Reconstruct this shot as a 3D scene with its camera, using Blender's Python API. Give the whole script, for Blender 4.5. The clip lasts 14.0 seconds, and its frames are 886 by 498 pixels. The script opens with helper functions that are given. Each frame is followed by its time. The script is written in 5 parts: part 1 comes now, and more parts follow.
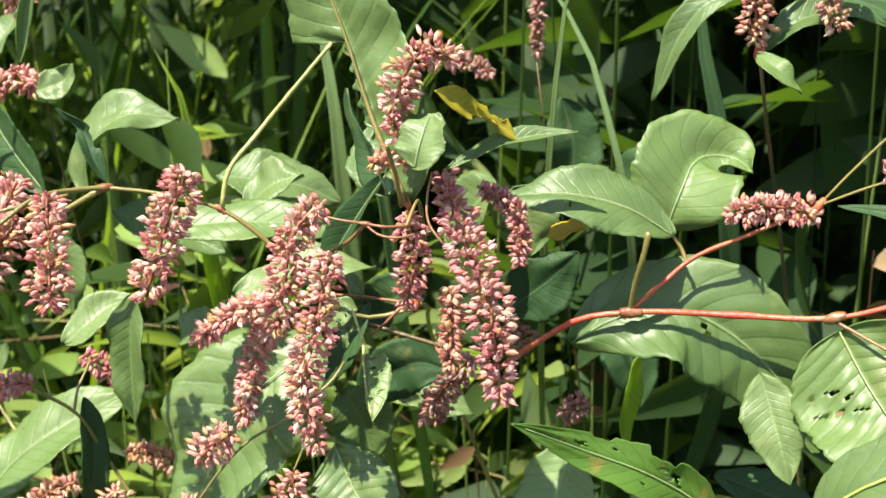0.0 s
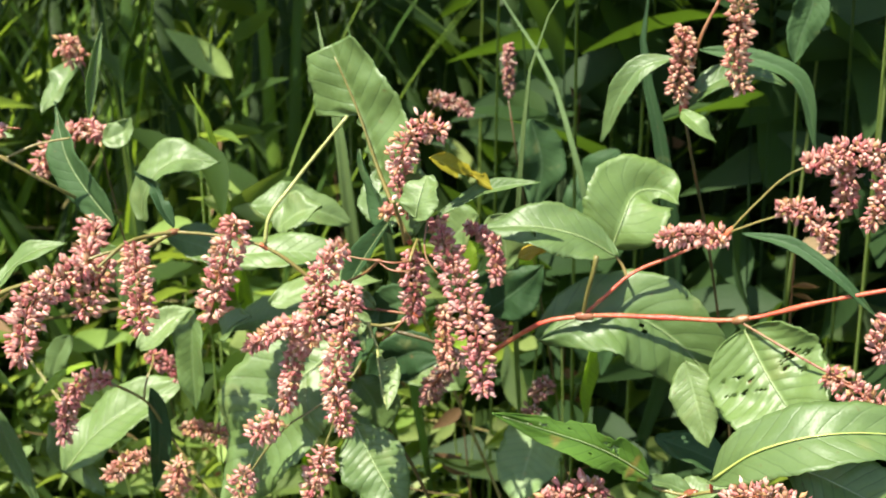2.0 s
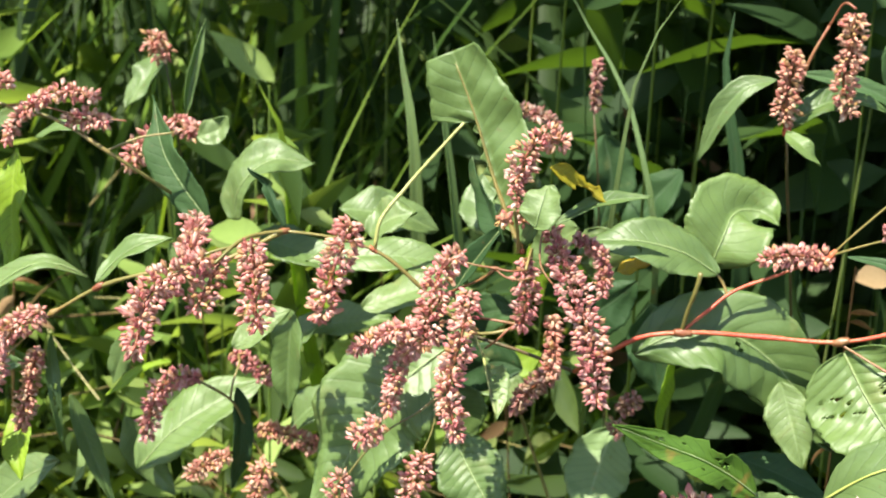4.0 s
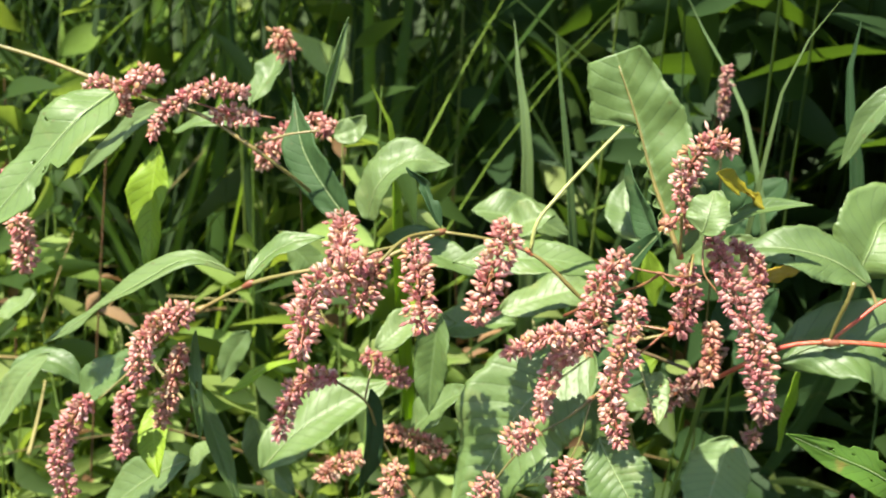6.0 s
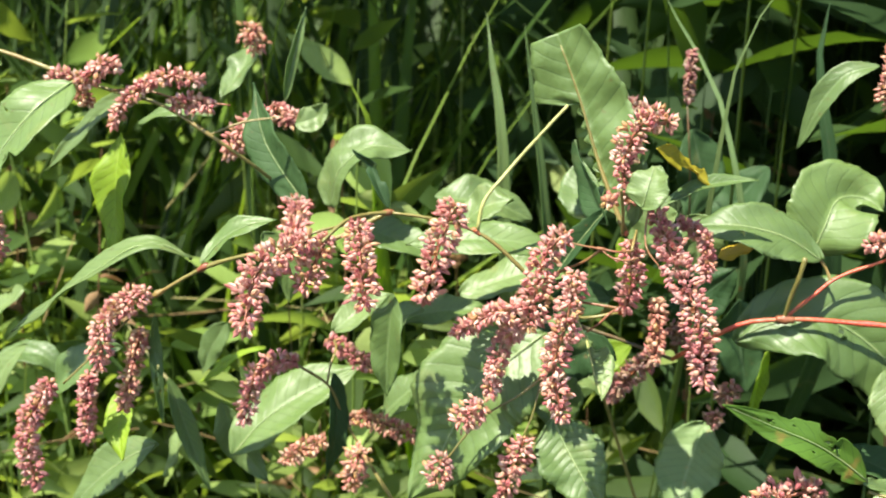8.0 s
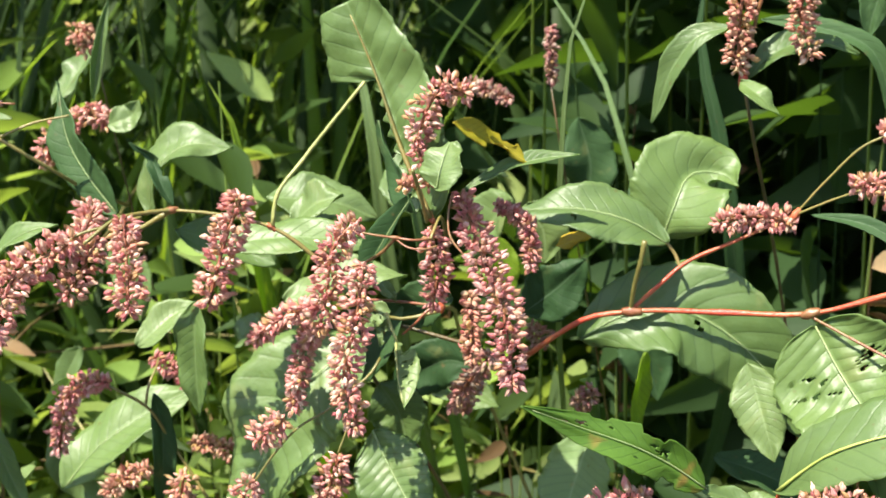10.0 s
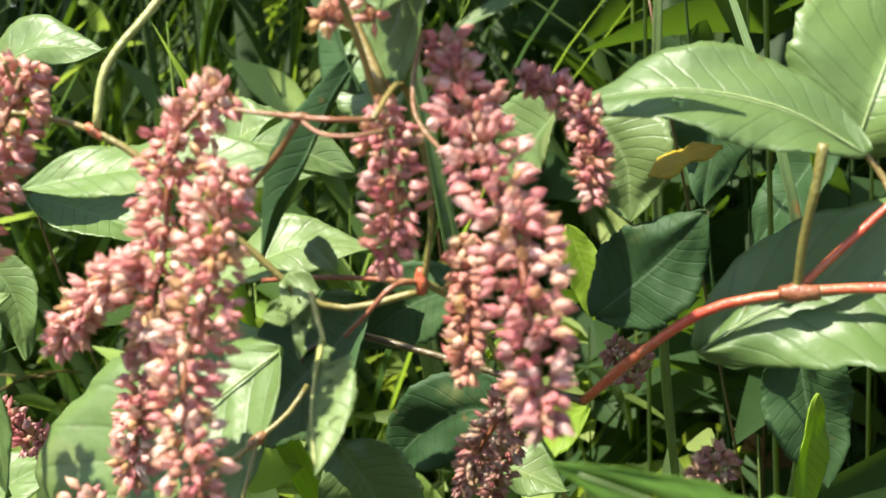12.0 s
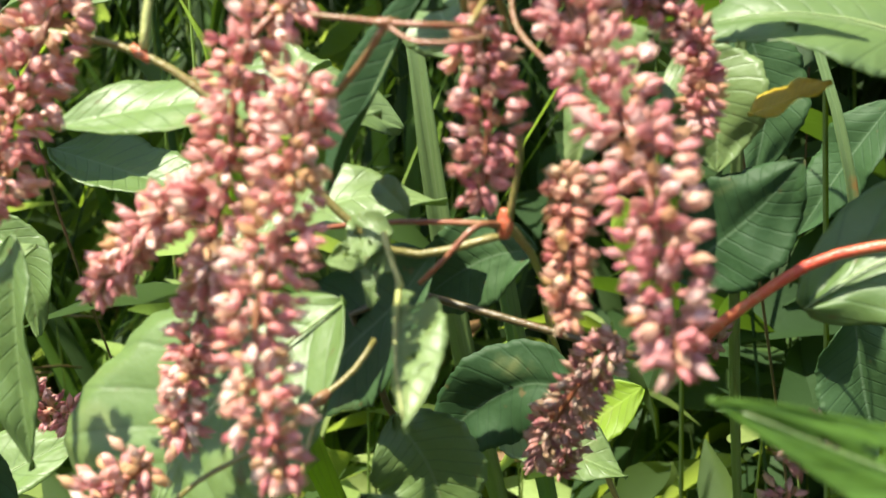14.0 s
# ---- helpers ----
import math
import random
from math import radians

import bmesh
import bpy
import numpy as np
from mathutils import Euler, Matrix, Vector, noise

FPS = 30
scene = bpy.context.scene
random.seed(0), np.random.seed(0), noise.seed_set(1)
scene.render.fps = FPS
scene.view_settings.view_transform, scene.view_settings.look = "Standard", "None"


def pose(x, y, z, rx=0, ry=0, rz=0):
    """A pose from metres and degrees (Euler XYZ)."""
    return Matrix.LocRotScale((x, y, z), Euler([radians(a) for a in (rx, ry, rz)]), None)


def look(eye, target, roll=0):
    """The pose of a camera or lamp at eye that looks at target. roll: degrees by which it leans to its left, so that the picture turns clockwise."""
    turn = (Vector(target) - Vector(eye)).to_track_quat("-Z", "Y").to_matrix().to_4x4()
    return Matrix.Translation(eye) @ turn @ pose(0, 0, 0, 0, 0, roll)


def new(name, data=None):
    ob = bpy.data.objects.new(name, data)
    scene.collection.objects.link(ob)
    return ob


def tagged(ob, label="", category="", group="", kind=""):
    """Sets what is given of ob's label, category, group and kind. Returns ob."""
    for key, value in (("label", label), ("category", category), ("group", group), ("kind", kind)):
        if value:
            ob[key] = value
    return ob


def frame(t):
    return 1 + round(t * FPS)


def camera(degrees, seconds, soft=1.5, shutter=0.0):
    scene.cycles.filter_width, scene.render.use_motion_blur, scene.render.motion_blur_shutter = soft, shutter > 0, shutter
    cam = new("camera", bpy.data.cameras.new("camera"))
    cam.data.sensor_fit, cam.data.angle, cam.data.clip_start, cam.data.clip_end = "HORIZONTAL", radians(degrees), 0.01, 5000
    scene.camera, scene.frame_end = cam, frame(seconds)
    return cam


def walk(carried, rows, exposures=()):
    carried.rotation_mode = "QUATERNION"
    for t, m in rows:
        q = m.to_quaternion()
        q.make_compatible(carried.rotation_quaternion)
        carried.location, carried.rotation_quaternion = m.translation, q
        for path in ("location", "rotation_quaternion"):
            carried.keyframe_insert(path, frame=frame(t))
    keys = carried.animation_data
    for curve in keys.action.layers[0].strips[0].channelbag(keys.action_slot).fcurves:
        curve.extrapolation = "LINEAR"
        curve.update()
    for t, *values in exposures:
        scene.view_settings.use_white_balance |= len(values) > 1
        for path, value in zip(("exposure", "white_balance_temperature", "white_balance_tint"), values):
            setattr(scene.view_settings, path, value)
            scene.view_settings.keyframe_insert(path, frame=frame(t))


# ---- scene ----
cam = camera(40.0, 14.0)
cam.data.dof.use_dof, cam.data.dof.focus_distance, cam.data.dof.aperture_fstop = True, 0.255, 42.0
PATH = [
    (0, (0.0643, -0.2528, 0.6597), (-0.3404, 1.6394, 0.1539), 0.48),
    (0.5, (0.0767, -0.2720, 0.6769), (-0.3619, 1.5965, 0.1143), -0.51),
    (1, (0.0666, -0.3272, 0.7054), (-0.2455, 1.5516, 0.0950), 0.08),
    (1.5, (0.0606, -0.3306, 0.7031), (-0.2293, 1.5553, 0.1036), 0.55),
    (2, (0.0753, -0.3227, 0.7041), (-0.2923, 1.5487, 0.1019), -0.38),
    (2.2, (0.0782, -0.3223, 0.6975), (-0.3052, 1.5572, 0.1313), -0.43),
    (4.3, (0.0256, -0.3327, 0.7013), (-0.2892, 1.5567, 0.1259), 2.62),
    (4.5, (0.0181, -0.3333, 0.7004), (-0.2974, 1.5591, 0.1353), 2.52),
    (5, (-0.0106, -0.3306, 0.7100), (-0.2516, 1.5606, 0.1057), 3.03),
    (5.5, (-0.0052, -0.3347, 0.6951), (-0.3083, 1.5640, 0.1444), 3.55),
    (6, (-0.0091, -0.3365, 0.6970), (-0.3318, 1.5543, 0.1310), 3.56),
    (6.5, (-0.0022, -0.3352, 0.6983), (-0.3543, 1.5497, 0.1296), 3.00),
    (7, (0.0052, -0.3351, 0.6938), (-0.3592, 1.5516, 0.1394), 2.99),
    (7.5, (0.0050, -0.3363, 0.6943), (-0.3520, 1.5498, 0.1330), 2.91),
    (8, (0.0213, -0.3375, 0.6898), (-0.3822, 1.5439, 0.1443), 2.10),
    (8.5, (0.0459, -0.3325, 0.6942), (-0.3566, 1.5449, 0.1345), 1.14),
    (9, (0.0688, -0.3292, 0.6898), (-0.3564, 1.5477, 0.1453), 0.34),
    (9.2, (0.0730, -0.3250, 0.6917), (-0.3463, 1.5494, 0.1341), 0.21),
    (11.3, (0.0809, -0.1924, 0.6231), (-0.5850, 1.6613, 0.2766), -2.91),
    (11.5, (0.0765, -0.1750, 0.6228), (-0.6050, 1.6683, 0.2515), -2.92),
    (12, (0.0608, -0.1425, 0.6065), (-0.6158, 1.7127, 0.2893), -2.84),
    (12.5, (0.0508, -0.1303, 0.5977), (-0.6199, 1.7305, 0.3016), -2.64),
    (13, (0.0466, -0.1323, 0.5957), (-0.6320, 1.7265, 0.3051), -2.35),
    (13.5, (0.0416, -0.1336, 0.5949), (-0.6028, 1.7379, 0.3082), -2.28),
    (14, (0.0435, -0.1321, 0.5951), (-0.6119, 1.7343, 0.3000), -2.24),
]
walk(cam, [(t, look(eye, target, roll)) for t, eye, target, roll in PATH],
     exposures=[(0, 1.6), (2.2, 1.6), (4.3, 1.64), (7.5, 1.64), (9.0, 1.6), (11.3, 1.64), (12.5, 1.7), (14, 1.7)])

# ---- daylight ----
SUN = Vector((-0.27, -0.42, 0.866)).normalized()
world = bpy.data.worlds.new("sky")
scene.world = world
world.use_nodes = True
nt = world.node_tree
sky = nt.nodes.new("ShaderNodeTexSky")
sky.sky_type, sky.sun_disc = "NISHITA", False
sky.sun_elevation = math.asin(SUN.z)
sky.sun_rotation = math.atan2(SUN.x, SUN.y)
back = nt.nodes["Background"]
back.inputs["Strength"].default_value = 0.108
nt.links.new(sky.outputs[0], back.inputs["Color"])
lamp = bpy.data.lights.new("sun", "SUN")
lamp.energy, lamp.angle, lamp.color = 5.0, radians(0.53), (1.0, 0.955, 0.82)
sun = new("sun", lamp)
sun.matrix_world = look(SUN * 10, (0, 0, 0))


# ---- materials ----
def material(name):
    m = bpy.data.materials.new(name)
    m.use_nodes = True
    t = m.node_tree
    t.nodes.clear()
    return m, t.nodes, t.links


def node(nodes, kind, **values):
    n = nodes.new(kind)
    for key, value in values.items():
        n.inputs[key.replace("_", " ")].default_value = value
    return n


def maths(nodes, links, op, a, b=0.0, clamp=False):
    n = nodes.new("ShaderNodeMath")
    n.operation, n.use_clamp = op, clamp
    for k, v in enumerate((a, b)):
        if isinstance(v, (int, float)):
            n.inputs[k].default_value = v
        else:
            links.new(v, n.inputs[k])
    return n.outputs[0]


def ramp(nodes, links, fac, stops):
    n = nodes.new("ShaderNodeValToRGB")
    el = n.color_ramp.elements
    while len(el) < len(stops):
        el.new(0.5)
    for e, (at, c) in zip(el, stops):
        e.position, e.color = at, (*c, 1)
    links.new(fac, n.inputs[0])
    return n.outputs[0]


def mixed(nodes, links, fac, a, b, how="MIX"):
    n = nodes.new("ShaderNodeMix")
    n.data_type, n.blend_type = "RGBA", how
    for k, v in ((0, fac), (6, a), (7, b)):
        if isinstance(v, (int, float)):
            n.inputs[k].default_value = v
        elif isinstance(v, tuple):
            n.inputs[k].default_value = (*v, 1)
        else:
            links.new(v, n.inputs[k])
    return n.outputs[2]


def chance(nodes, links):
    """One random number for every object and every loose piece of it."""
    info, geo = nodes.new("ShaderNodeObjectInfo"), nodes.new("ShaderNodeNewGeometry")
    return maths(nodes, links, "FRACT", maths(nodes, links, "ADD", info.outputs["Random"], geo.outputs["Random Per Island"]))


def finish(nodes, links, colour, through_colour, share, rough, bump=None, spec=0.5):
    p = node(nodes, "ShaderNodeBsdfPrincipled", Roughness=rough)
    p.inputs["Specular IOR Level"].default_value = spec
    links.new(colour, p.inputs["Base Color"])
    if bump is not None:
        links.new(bump, p.inputs["Normal"])
    out = nodes.new("ShaderNodeOutputMaterial")
    if share > 0:
        tr = nodes.new("ShaderNodeBsdfTranslucent")
        links.new(through_colour, tr.inputs["Color"])
        mix = node(nodes, "ShaderNodeMixShader", Fac=share)
        links.new(p.outputs[0], mix.inputs[1])
        links.new(tr.outputs[0], mix.inputs[2])
        links.new(mix.outputs[0], out.inputs["Surface"])
    else:
        links.new(p.outputs[0], out.inputs["Surface"])


def leaf_material(name, dark, light, glow, spots=0.0, share=0.3, rough=0.52, spec=0.45):
    """A leaf blade: side veins from its own lengthwise and crosswise coordinates, blotches, and light that comes through."""
    m, nodes, links = material(name)
    uv = nodes.new("ShaderNodeUVMap")
    sep = nodes.new("ShaderNodeSeparateXYZ")
    links.new(uv.outputs[0], sep.inputs[0])
    across = maths(nodes, links, "ABSOLUTE", maths(nodes, links, "SUBTRACT", maths(nodes, links, "MULTIPLY", sep.outputs[0], 2.0), 1.0))
    run = maths(nodes, links, "SUBTRACT", maths(nodes, links, "MULTIPLY", sep.outputs[1], 13.0), maths(nodes, links, "MULTIPLY", across, 1.9))
    wobble = node(nodes, "ShaderNodeTexNoise", Scale=9.0, Detail=2.0)
    links.new(uv.outputs[0], wobble.inputs["Vector"])
    run = maths(nodes, links, "ADD", run, maths(nodes, links, "MULTIPLY", wobble.outputs[0], 0.12))
    saw = maths(nodes, links, "ABSOLUTE", maths(nodes, links, "SUBTRACT", maths(nodes, links, "FRACT", maths(nodes, links, "ADD", run, 0.5)), 0.5))
    vein = maths(nodes, links, "SUBTRACT", 1.0, maths(nodes, links, "MULTIPLY", saw, 9.0), True)
    mid = maths(nodes, links, "SUBTRACT", 1.0, maths(nodes, links, "MULTIPLY", across, 22.0), True)
    coord = nodes.new("ShaderNodeTexCoord")
    big = node(nodes, "ShaderNodeTexNoise", Scale=55.0, Detail=4.0, Roughness=0.6)
    links.new(coord.outputs["Object"], big.inputs["Vector"])
    fine = node(nodes, "ShaderNodeTexNoise", Scale=900.0, Detail=3.0)
    links.new(coord.outputs["Object"], fine.inputs["Vector"])
    pick = maths(nodes, links, "ADD", maths(nodes, links, "MULTIPLY", chance(nodes, links), 0.6), maths(nodes, links, "MULTIPLY", big.outputs[0], 0.5))
    colour = ramp(nodes, links, pick, [(0.15, dark), (0.85, light)])
    colour = mixed(nodes, links, maths(nodes, links, "MULTIPLY", fine.outputs[0], 0.35), colour, tuple(0.55 * c for c in dark))
    colour = mixed(nodes, links, maths(nodes, links, "MULTIPLY", vein, 0.2), colour, tuple(0.6 * c for c in dark))
    colour = mixed(nodes, links, maths(nodes, links, "MULTIPLY", mid, 0.6), colour, tuple(min(1, 1.25 * c + 0.05) for c in light))
    fleck = node(nodes, "ShaderNodeTexNoise", Scale=420.0, Detail=1.0)
    links.new(coord.outputs["Object"], fleck.inputs["Vector"])
    fac = maths(nodes, links, "MULTIPLY", maths(nodes, links, "SUBTRACT", fleck.outputs[0], 0.72), 12.0, True)
    colour = mixed(nodes, links, maths(nodes, links, "MULTIPLY", fac, 0.7), colour, (0.1, 0.07, 0.025))
    worn = node(nodes, "ShaderNodeTexNoise", Scale=75.0, Detail=3.0, Distortion=0.6)
    links.new(coord.outputs["Object"], worn.inputs["Vector"])
    fac = maths(nodes, links, "MULTIPLY", maths(nodes, links, "SUBTRACT", worn.outputs[0], 0.63), 6.0, True)
    colour = mixed(nodes, links, maths(nodes, links, "MULTIPLY", fac, 0.35), colour, (0.26, 0.25, 0.09))
    if spots:
        blot = node(nodes, "ShaderNodeTexNoise", Scale=130.0, Detail=2.0)
        links.new(coord.outputs["Object"], blot.inputs["Vector"])
        fac = maths(nodes, links, "MULTIPLY", maths(nodes, links, "SUBTRACT", blot.outputs[0], 0.62), 9.0, True)
        colour = mixed(nodes, links, maths(nodes, links, "MULTIPLY", fac, spots), colour, (0.32, 0.17, 0.05))
    through_colour = mixed(nodes, links, 0.75, colour, glow)
    through_colour = mixed(nodes, links, maths(nodes, links, "MULTIPLY", maths(nodes, links, "MAXIMUM", vein, mid), 0.55), through_colour, tuple(0.35 * c for c in glow))
    bump = node(nodes, "ShaderNodeBump", Strength=0.35, Distance=0.0007)
    height = maths(nodes, links, "SUBTRACT", maths(nodes, links, "MULTIPLY", fine.outputs[0], 0.35), maths(nodes, links, "MULTIPLY", vein, 0.3))
    links.new(height, bump.inputs["Height"])
    finish(nodes, links, colour, through_colour, share, rough, bump.outputs[0], spec)
    return m


LEAF = leaf_material("leaf_green", (0.072, 0.124, 0.036), (0.136, 0.204, 0.058), (0.24, 0.44, 0.02), rough=0.45)
LEAF_PALE = leaf_material("leaf_pale", (0.092, 0.148, 0.046), (0.165, 0.23, 0.078), (0.257, 0.42, 0.028), rough=0.45)
# Dark blue-green leaves; on leaves deep behind, this colour also paints their shade.
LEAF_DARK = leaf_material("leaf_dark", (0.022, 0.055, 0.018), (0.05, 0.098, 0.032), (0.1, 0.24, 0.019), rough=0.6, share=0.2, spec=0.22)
# Lime of a backlit blade, put into the base colour as well.
LEAF_LIME = leaf_material("leaf_lime", (0.19, 0.29, 0.02), (0.28, 0.4, 0.03), (0.46, 0.66, 0.02), share=0.5)
LEAF_SPOT = leaf_material("leaf_spotted", (0.14, 0.22, 0.08), (0.24, 0.32, 0.12), (0.32, 0.42, 0.03), spots=0.9)
LEAF_CHEWED = leaf_material("leaf_chewed", (0.035, 0.085, 0.012), (0.09, 0.18, 0.02), (0.24, 0.4, 0.02), spots=0.8, share=0.35, rough=0.5)
LEAF_TURNING = leaf_material("leaf_turning", (0.3, 0.3, 0.02), (0.55, 0.36, 0.02), (0.7, 0.45, 0.01), spots=0.9, share=0.4)


def grass_material(name, stops, glow, share=0.35):
    m, nodes, links = material(name)
    coord = nodes.new("ShaderNodeTexCoord")
    n = node(nodes, "ShaderNodeTexNoise", Scale=14.0, Detail=5.0)
    links.new(coord.outputs["Object"], n.inputs["Vector"])
    pick = maths(nodes, links, "ADD", maths(nodes, links, "MULTIPLY", chance(nodes, links), 0.75), maths(nodes, links, "MULTIPLY", n.outputs[0], 0.25))
    colour = ramp(nodes, links, pick, stops)
    fine = node(nodes, "ShaderNodeTexNoise", Scale=500.0, Detail=3.0)
    links.new(coord.outputs["Object"], fine.inputs["Vector"])
    colour = mixed(nodes, links, maths(nodes, links, "MULTIPLY", fine.outputs[0], 0.4), colour, (0.03, 0.06, 0.015))
    through_colour = mixed(nodes, links, 0.65, colour, glow)
    bump = node(nodes, "ShaderNodeBump", Strength=0.3, Distance=0.0006)
    links.new(fine.outputs[0], bump.inputs["Height"])
    finish(nodes, links, colour, through_colour, share, 0.6, bump.outputs[0], 0.15)
    return m


GRASS = grass_material("grass_blade", [(0.0, (0.02, 0.035, 0.01)), (0.5, (0.04, 0.068, 0.016)), (0.76, (0.085, 0.13, 0.03)), (0.9, (0.19, 0.24, 0.055)), (1.0, (0.28, 0.24, 0.1))], (0.3, 0.46, 0.01), 0.38)
# Darker copy of the grass: deep shade put into the blade colour.
GRASS_SHADE = grass_material("grass_shade", [(0.0, (0.012, 0.022, 0.007)), (0.6, (0.02, 0.036, 0.01)), (0.86, (0.034, 0.056, 0.014)), (0.9, (0.12, 0.18, 0.03)), (1.0, (0.17, 0.22, 0.04))], (0.16, 0.3, 0.01), 0.25)
# Half dark, half bright leaves: layered shade and sun flecks put into the ramp.
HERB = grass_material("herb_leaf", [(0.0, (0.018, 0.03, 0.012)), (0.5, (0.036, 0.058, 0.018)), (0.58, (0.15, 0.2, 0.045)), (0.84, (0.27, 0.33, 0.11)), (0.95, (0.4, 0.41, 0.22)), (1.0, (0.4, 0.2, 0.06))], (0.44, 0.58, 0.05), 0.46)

# Shaded copy of the herb leaf: its low values paint the thicket's shade.
HERB_SHADE = grass_material("herb_shade", [(0.0, (0.012, 0.026, 0.01)), (0.5, (0.022, 0.045, 0.015)), (0.8, (0.032, 0.06, 0.018)), (0.92, (0.05, 0.085, 0.02)), (1.0, (0.16, 0.22, 0.05))], (0.14, 0.26, 0.01), 0.3)
GRASS_LIME = grass_material("grass_lime", [(0.0, (0.025, 0.055, 0.012)), (0.4, (0.05, 0.1, 0.02)), (0.6, (0.12, 0.21, 0.025)), (0.85, (0.2, 0.3, 0.05)), (0.95, (0.26, 0.33, 0.14)), (1.0, (0.3, 0.2, 0.08))], (0.4, 0.58, 0.03), 0.5)
STRAW = grass_material("straw", [(0.0, (0.06, 0.035, 0.018)), (0.4, (0.16, 0.1, 0.04)), (0.7, (0.3, 0.25, 0.1)), (1.0, (0.42, 0.38, 0.2))], (0.3, 0.25, 0.08), 0.1)
DEAD = grass_material("dead_leaf", [(0.0, (0.06, 0.028, 0.015)), (0.5, (0.15, 0.075, 0.035)), (0.8, (0.3, 0.17, 0.09)), (1.0, (0.4, 0.32, 0.18))], (0.3, 0.15, 0.05), 0.25)
# Brighter copy of the herb leaf: sunlit bits painted as pale colour.
HERB_SUNLIT = grass_material("herb_leaf_sunlit", [(0.0, (0.016, 0.034, 0.009)), (0.5, (0.035, 0.065, 0.015)), (0.58, (0.17, 0.26, 0.05)), (0.84, (0.32, 0.42, 0.13)), (0.97, (0.42, 0.46, 0.2)), (1.0, (0.42, 0.22, 0.06))], (0.42, 0.56, 0.06), 0.42)


def stem_material(name, stops, scale=60.0):
    m, nodes, links = material(name)
    coord = nodes.new("ShaderNodeTexCoord")
    n = node(nodes, "ShaderNodeTexNoise", Scale=scale, Detail=4.0)
    links.new(coord.outputs["Object"], n.inputs["Vector"])
    fine = node(nodes, "ShaderNodeTexNoise", Scale=1400.0, Detail=3.0)
    links.new(coord.outputs["Object"], fine.inputs["Vector"])
    colour = ramp(nodes, links, maths(nodes, links, "ADD", n.outputs[0], maths(nodes, links, "MULTIPLY", maths(nodes, links, "SUBTRACT", fine.outputs[0], 0.5), 0.5)), stops)
    bump = node(nodes, "ShaderNodeBump", Strength=0.5, Distance=0.0004)
    links.new(fine.outputs[0], bump.inputs["Height"])
    finish(nodes, links, colour, colour, 0.0, 0.4, bump.outputs[0])
    return m


STEM_RED = stem_material("stem_red", [(0.3, (0.36, 0.03, 0.02)), (0.5, (0.36, 0.075, 0.03)), (0.72, (0.33, 0.17, 0.075))], 35.0)
STEM_TAN = stem_material("stem_tan", [(0.3, (0.15, 0.036, 0.018)), (0.55, (0.19, 0.07, 0.03)), (0.75, (0.16, 0.11, 0.04))])
STEM_OLIVE = stem_material("stem_olive", [(0.3, (0.11, 0.1, 0.025)), (0.55, (0.17, 0.145, 0.04)), (0.75, (0.2, 0.13, 0.045))])
STEM_BROWN = stem_material("stem_brown", [(0.3, (0.05, 0.04, 0.014)), (0.55, (0.085, 0.06, 0.022)), (0.75, (0.13, 0.05, 0.025))])
RIB = stem_material("midrib_green", [(0.3, (0.16, 0.22, 0.08)), (0.6, (0.22, 0.28, 0.11)), (0.8, (0.26, 0.27, 0.11))])
RIB_YELLOW = stem_material("midrib_yellow", [(0.3, (0.27, 0.32, 0.07)), (0.7, (0.36, 0.38, 0.1))])
STEM_HAIRY = stem_material("stem_hairy", [(0.3, (0.2, 0.22, 0.06)), (0.6, (0.34, 0.34, 0.12)), (0.8, (0.4, 0.24, 0.1))], 200.0)


def flower_material(name, tint):
    """Small waxy flowers: rose, pink, near-white and withered tan, browner towards the base of each: its tan foot, and
    shade between florets put into the colour.
    """
    m, nodes, links = material(name)
    uv = nodes.new("ShaderNodeUVMap")
    sep = nodes.new("ShaderNodeSeparateXYZ")
    links.new(uv.outputs[0], sep.inputs[0])
    body = [(0.62, 0.22, 0.23), (0.7, 0.33, 0.32), (0.78, 0.46, 0.43), (0.5, 0.14, 0.17), (0.66, 0.34, 0.25), (0.86, 0.64, 0.6), (0.56, 0.34, 0.17)]
    at = [0.0, 0.2, 0.36, 0.5, 0.66, 0.78, 0.92]
    colour = ramp(nodes, links, chance(nodes, links), [(a, tuple(c * k for c, k in zip(b, tint))) for a, b in zip(at, body)])
    colour = mixed(nodes, links, maths(nodes, links, "SUBTRACT", 0.5, sep.outputs[1], True), colour, (0.44, 0.25, 0.13))
    coord = nodes.new("ShaderNodeTexCoord")
    fine = node(nodes, "ShaderNodeTexNoise", Scale=1500.0, Detail=2.0)
    links.new(coord.outputs["Object"], fine.inputs["Vector"])
    colour = mixed(nodes, links, maths(nodes, links, "MULTIPLY", fine.outputs[0], 0.22), colour, (0.45, 0.14, 0.14))
    bump = node(nodes, "ShaderNodeBump", Strength=0.25, Distance=0.0003)
    links.new(fine.outputs[0], bump.inputs["Height"])
    finish(nodes, links, colour, colour, 0.32, 0.4, bump.outputs[0], 0.38)
    return m


FLOWER = flower_material("floret_pink", (0.93, 0.94, 0.85))
FLOWER_OLD = flower_material("floret_faded", (0.84, 0.9, 0.68))
# Faded tan florets, darkened further to paint the shade deep in the thicket.
FLOWER_DRY_SHADE = flower_material("floret_withered_shade", (0.55, 0.6, 0.52))
FLOWER_DEEP = flower_material("floret_rose", (0.82, 0.76, 0.75))


